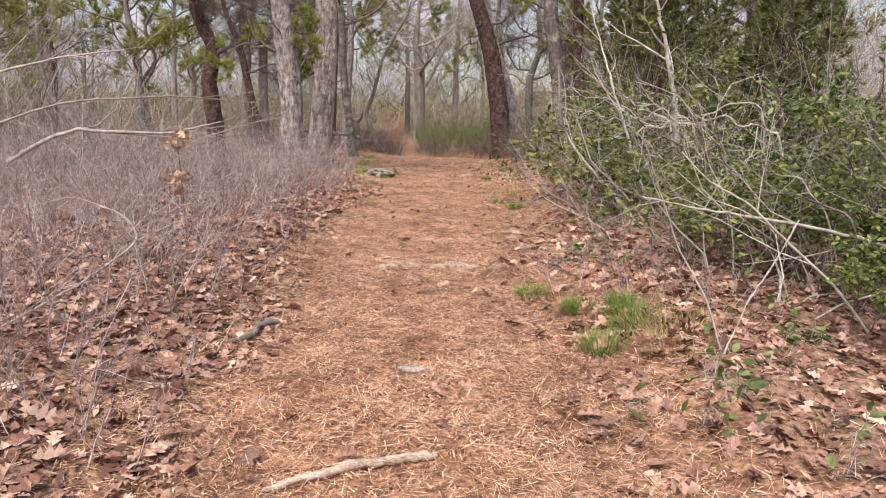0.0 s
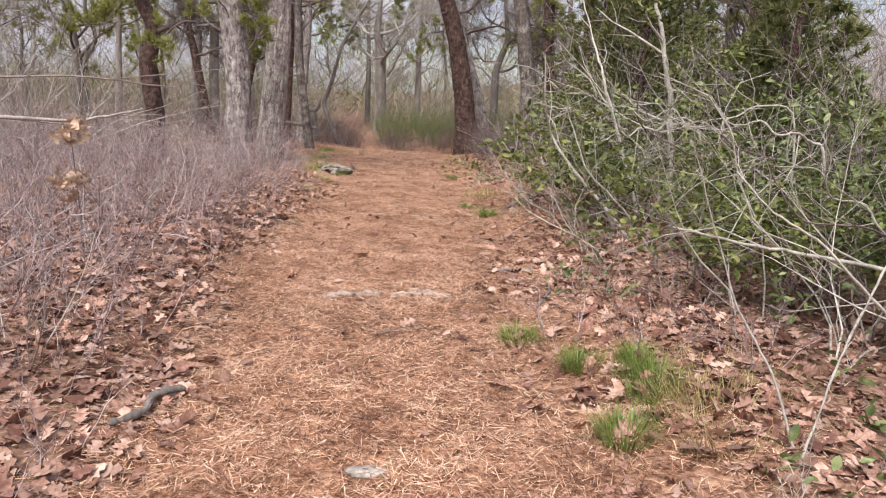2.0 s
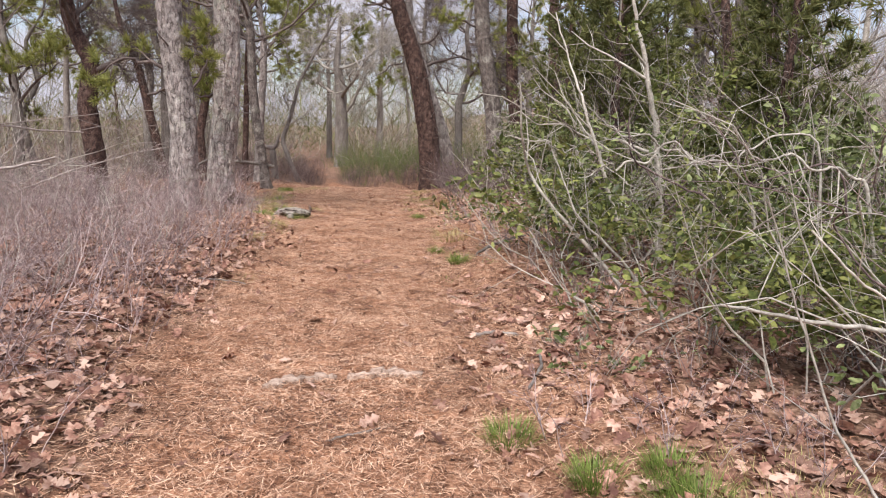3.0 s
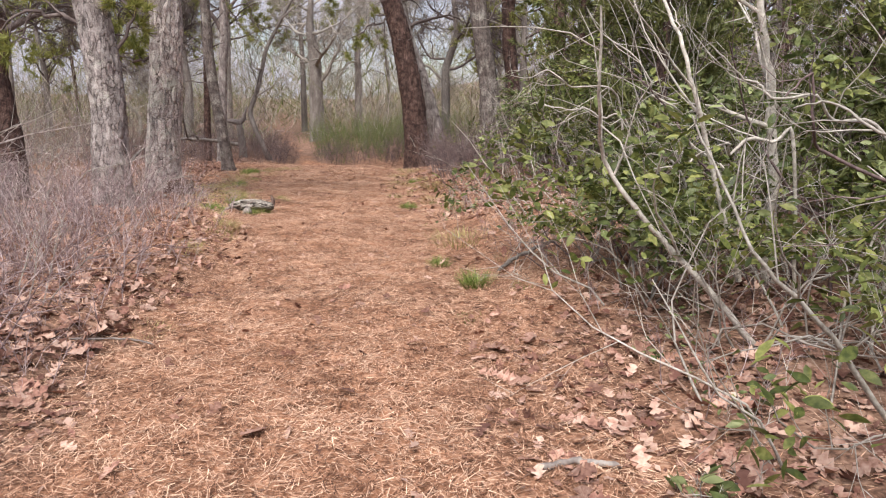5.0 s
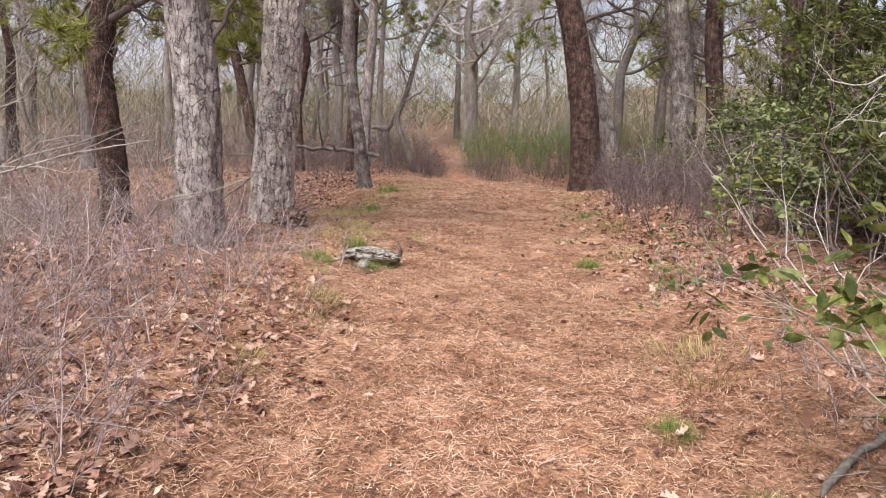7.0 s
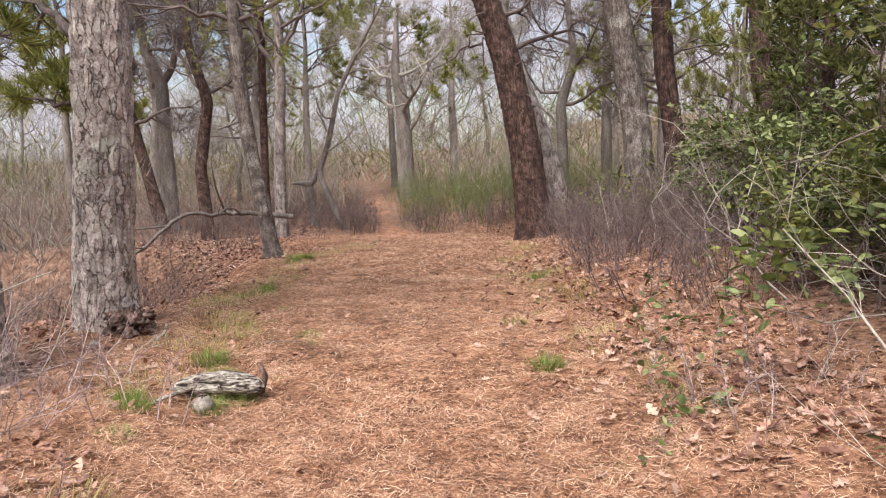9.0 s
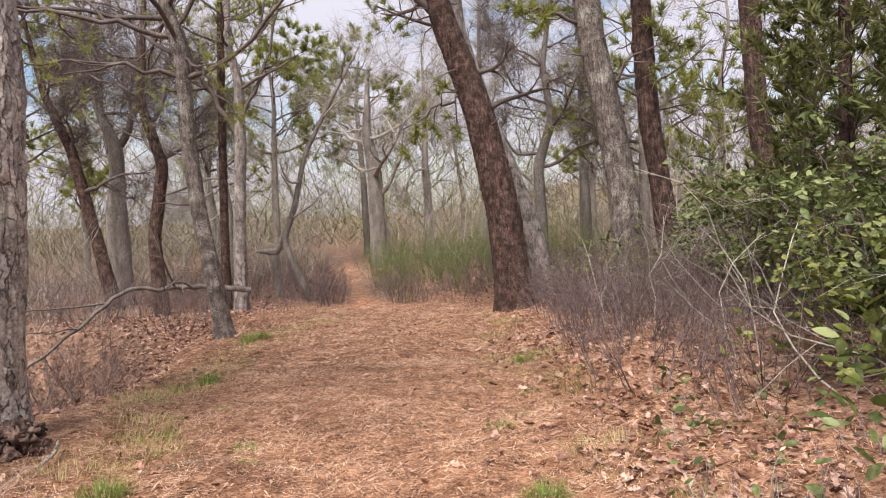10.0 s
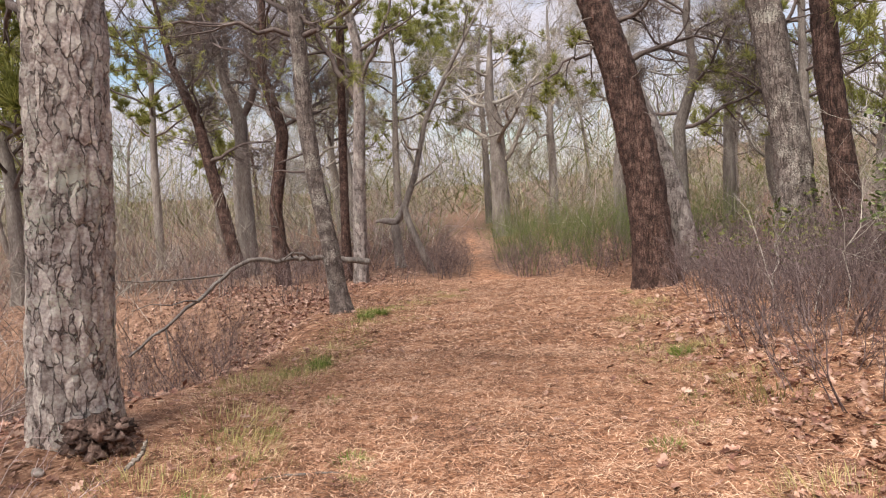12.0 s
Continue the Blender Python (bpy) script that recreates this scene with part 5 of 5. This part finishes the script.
# pale bare wood that stands out of the evergreen scrub
PALE_LABEL = "pale bare limb reaching out of evergreen scrub"
stick("dead_branch", PALE_LABEL, [(3.6, 5.0, -0.15), (3.2, 4.9, 0.45), (2.5, 4.75, 0.6), (1.95, 4.66, 0.66), (1.56, 4.63, 0.72), (1.25, 4.6, 0.85)], 0.017, 0.008, M_PALEBARK, 431, spec=SIDE)
stick("dead_branch", PALE_LABEL, [(2.85, 4.4, -0.1), (2.45, 4.38, 0.32), (2.1, 4.36, 0.58), (1.85, 4.34, 0.78), (1.57, 4.31, 0.92), (1.42, 4.36, 1.12)], 0.010, 0.005, M_PALEBARK, 432, spec=SIDE)
stick("dead_branch", "slender pale stem leaning over the trail edge", [(1.6, 3.82, -0.05), (1.5, 3.95, 0.3), (1.36, 4.04, 0.55), (1.22, 4.08, 0.93), (1.08, 4.06, 1.3)], 0.007, 0.004, M_PALEBARK, 433, spec=SIDE[1:])
stick("dead_branch", "short pale branch propped in leaf litter", [(2.15, 4.3, 0.72), (1.95, 4.16, 0.44), (1.72, 3.9, 0.28), (1.52, 3.7, 0.0)], 0.006, 0.005, M_PALEBARK, 434)
stick("dead_branch", PALE_LABEL, [(2.25, 8.25, 0.0), (1.84, 8.35, 0.5), (1.57, 8.42, 0.82), (1.38, 8.5, 1.14), (1.24, 8.2, 1.5), (1.2, 8.1, 1.9)], 0.02, 0.009, M_PALEBARK, 435, spec=SIDE)
stick("dead_branch", PALE_LABEL, [(2.5, 8.9, 0.2), (2.2, 8.85, 1.0), (1.95, 8.75, 1.6), (1.86, 9.0, 2.0), (1.7, 9.1, 2.5)], 0.02, 0.008, M_PALEBARK, 436, spec=SIDE)
stick("dead_branch", PALE_LABEL, [(2.1, 7.0, 0.1), (1.7, 6.95, 0.6), (1.4, 6.93, 0.88), (1.25, 7.2, 1.4)], 0.013, 0.006, M_PALEBARK, 437, spec=SIDE)
stick("dead_branch", "thick forked pale dead trunk in evergreen scrub", [(3.1, 9.5, -0.05), (3.0, 9.5, 0.9), (2.92, 9.5, 1.5), (2.7, 9.45, 2.2), (2.5, 9.4, 2.9)], 0.05, 0.02, M_PALEBARK, 438, spec=SIDE)
CROOKED = [(6, 0.35, 0.02, 5, 0.15, 0.8, 0.5, 5), (5, 0.35, 0.02, 4, 0.2, 0.8, 0.5, 4), (3, 0.3, 0, 0, 0, 0, 0, 3)]
rng = np.random.default_rng(440)
for k in range(19):
    near = k < 15
    y = 4.6 + 7.2 * k / 14 + rng.uniform(-0.2, 0.2) if near else 13.0 + 2.0 * (k - 15) + rng.uniform(-0.4, 0.4)
    inner, z0, z1, reach = (2.7 if near else 3.9), rng.uniform(0.6, 1.4), rng.uniform(0.6, 1.9), rng.uniform(0.7, 1.25)
    line = [(inner + 0.25, y + 0.1, -0.05)]
    for f in np.linspace(0, 1, 8):
        line.append((inner - reach * f + rng.normal(0, 0.05), y + rng.normal(0, 0.09), z0 + (z1 - z0) * f + rng.normal(0, 0.07)))
    stick("dead_branch", "crooked pale twiggy branch among evergreen leaves", line, rng.uniform(0.008, 0.014) if near else 0.007, 0.004, M_PALEBARK if k % 3 else M_BROWNTWIG, 441 + k, spec=CROOKED)
stick("dead_branch", "dead pale branch lying over low bare shrubs", [(-3.6, 14.6, 0.25), (-3.3, 14.3, 0.5), (-2.9, 14.6, 0.62), (-2.5, 14.9, 0.8)], 0.012, 0.006, M_PALEBARK, 470, spec=SIDE)


def lump(name, label, category, places, sizes, mat, seed, rough=0.25):
    """A rough solid of joined rounded masses."""
    b = Buf()
    rng = np.random.default_rng(seed)
    at = np.array(places[0], float)
    for (x, y, z), (a, c, h) in zip(places, sizes):
        th, ph = np.meshgrid(np.arange(14) * 2 * math.pi / 14, np.linspace(-1.45, 1.45, 8))
        w = 1 + rough * (rough2(th * 2 + x * 7, ph * 2 + y * 5, 1.6, seed) - 0.5) * 2 + rng.normal(0, rough * 0.12, th.shape)
        v = np.stack([x + a * w * np.cos(ph) * np.cos(th), y + c * w * np.cos(ph) * np.sin(th), z + h * w * np.sin(ph)], -1).reshape(-1, 3) - at
        i, j = np.arange(7)[:, None] * 14, np.arange(14)[None, :]
        j2 = (j + 1) % 14
        b.add(v, np.stack([i + j, i + j2, i + 14 + j2, i + 14 + j], -1).reshape(-1, 4))
    ob = new(name, b.mesh(name, mat, True))
    ob.location = at
    return tagged(ob, label, category)


lz = on(-1.3, 14.55)
log = thing("driftwood_log", "short weathered silver-grey rotten log in grass by the trail", "log", (-1.3, 14.55, lz))
LT, LQ = np.meshgrid(np.arange(28) * 2 * math.pi / 28, np.linspace(0, 1, 40))
lr = np.interp(LQ, [0, 0.06, 0.25, 0.5, 0.8, 0.95, 1], [0.01, 0.055, 0.085, 0.095, 0.08, 0.05, 0.01]) * (0.8 + 0.45 * rough2(LT * 1.6, LQ * 3, 1.0, 71)) + 0.02 * (rough2(LT * 5, LQ * 4, 1.0, 72) - 0.6) * np.sin(LQ * 3.1) - 0.02 * ease(0.62, 0.75, rough2(LT * 3, LQ * 6, 1.0, 73))
lv = np.stack([-0.31 + 0.6 * LQ, 0.03 * np.sin(LQ * 5) + lr * np.cos(LT), 0.085 + 0.02 * np.sin(LQ * 3) + 0.85 * lr * np.sin(LT)], -1)
lg = Buf()
li, lj = np.arange(39)[:, None] * 28, np.arange(28)[None, :]
lg.add(lv.reshape(-1, 3), np.stack([li + lj, li + (lj + 1) % 28, li + 28 + (lj + 1) % 28, li + 28 + lj], -1).reshape(-1, 4))
part("log_body", lg, M_LOG, log)
ls = Buf()
tube(ls, [(0.16, 0.0, 0.05), (0.25, 0.02, 0.07), (0.275, 0.03, 0.14), (0.25, 0.04, 0.23)], [0.05, 0.042, 0.028, 0.01], 6)
part("broken_stub", ls, M_BURL, log, "brown upright broken stub")
ls = Buf()
tube(ls, [(-0.14, -0.04, 0.11), (-0.3, -0.17, 0.08), (-0.46, -0.33, 0.02)], [0.016, 0.015, 0.011], 7)
part("side_branch", ls, M_DEADWOOD, log)
lump("stone", "pale rounded stone beside the rotten log", "stone", [(-1.34, 14.33, on(-1.34, 14.33) + 0.04)], [(0.06, 0.08, 0.055)], M_STONE, 501)
lump("stone", "small pale stone on the needles", "stone", [(-2.76, 15.85, on(-2.76, 15.85) + 0.02)], [(0.035, 0.03, 0.028)], M_STONE, 502)
lump("stone", "flat grey stone set in the trail", "stone", [(-0.15, 3.88, on(-0.15, 3.88) + 0.005)], [(0.09, 0.045, 0.022)], M_STONE, 503)
burl = thing("bark_burl", "dark rough knobbly burl at the foot of the pine", "burl", (-2.62, 16.2, on(-2.62, 16.2) - 0.02))
for k in range(70):
    r = 0.35 + (k % 4) * 0.24
    kb = lump("knob", "", "", [(-2.61 + 0.15 * math.cos(k * 2.4) * r, 16.2 + 0.12 * math.sin(k * 2.4) * r, on(-2.62, 16.2) + 0.005 + 0.017 * (k % 11))], [(0.036 + 0.009 * (k % 5), 0.042, 0.03 + 0.008 * (k % 3))], M_BURL, 504 + k, 0.95)
    kb.location = kb.location - burl.location
    kb.parent = burl
snag = thing("broken_stump", "broken grey snag with a pointed splintered top", "stump", (-3.8, 30.6, on(-3.8, 30.6)))
sb, sp = trunk([(0.1, 0, -0.1, 0.15), (0.06, 0, 0.5, 0.11), (0.0, 0, 1.05, 0.12), (-0.02, 0, 1.2, 0.08)], 16, 0.05, 0.07, 0.02, 0.2, 61)
part("stump", sb, M_OAKBARK, snag)
st = Buf()
tube(st, [(-0.52, 0, 1.2), (-0.4, 0, 1.235), (-0.2, 0, 1.23), (0.0, 0, 1.17), (0.14, 0, 1.3), (0.2, 0, 1.55), (0.28, 0, 1.75)], [0.012, 0.05, 0.085, 0.12, 0.085, 0.05, 0.015], 10)
part("splintered_top", st, M_DEADTWIG, snag)
for k, (x, y) in enumerate([(-2.62, 7.1), (-2.6, 6.35)]):
    b = Buf()
    shape, quads = oak_leaf(0.5, 0.8, True)
    r2 = np.random.default_rng(520 + k)
    scatter(b, shape, quads, [], r2.normal(0, 0.05, (22, 3)), turns(r2, 22, 0.9), r2.uniform(0.08, 0.13, 22))
    zz = 0.93 if k == 0 else 0.6
    hang = thing("oak_sprig", "bunch of dry tan oak leaves on a twig", "leaf bunch", (-2.35, 6.3, on(-2.35, 6.3)))
    tagged(part("foliage", b, M_TANLEAF, hang), kind="stuff").location = (0, 0, zz)
    tb = Buf()
    tube(tb, [(0.05, 0.03, -0.03), (0.02, 0.04, zz * 0.5), (0, 0, zz)], [0.006, 0.005, 0.003], 5)
    part("twig", tb, M_OAKBARK, hang)

# single oak leaves along the near edges of the trail
rng = np.random.default_rng(88)
masters = []
for k in range(6):
    shape, quads = oak_leaf(rng.uniform(-0.2, 0.7), rng.uniform(0.15, 0.8), True)
    b = Buf()
    b.add(shape, quads)
    masters.append(b.mesh("leaf", M_LEAF_ONE, True))
x, y = litter(rng, 290, -2.6, 2.0, 2.2, 9.0)
t = turns(rng, len(x), 0.25)
for k in range(len(x)):
    ob = new("leaf", masters[k % 6])
    ob.matrix_basis = Matrix.LocRotScale((x[k], y[k], on(x[k], y[k]) + rng.uniform(0.012, 0.03)), Matrix(t[k].tolist()).to_quaternion(), Vector((1, 1, 1)) * rng.uniform(0.09, 0.16))
    ob.parent = ground
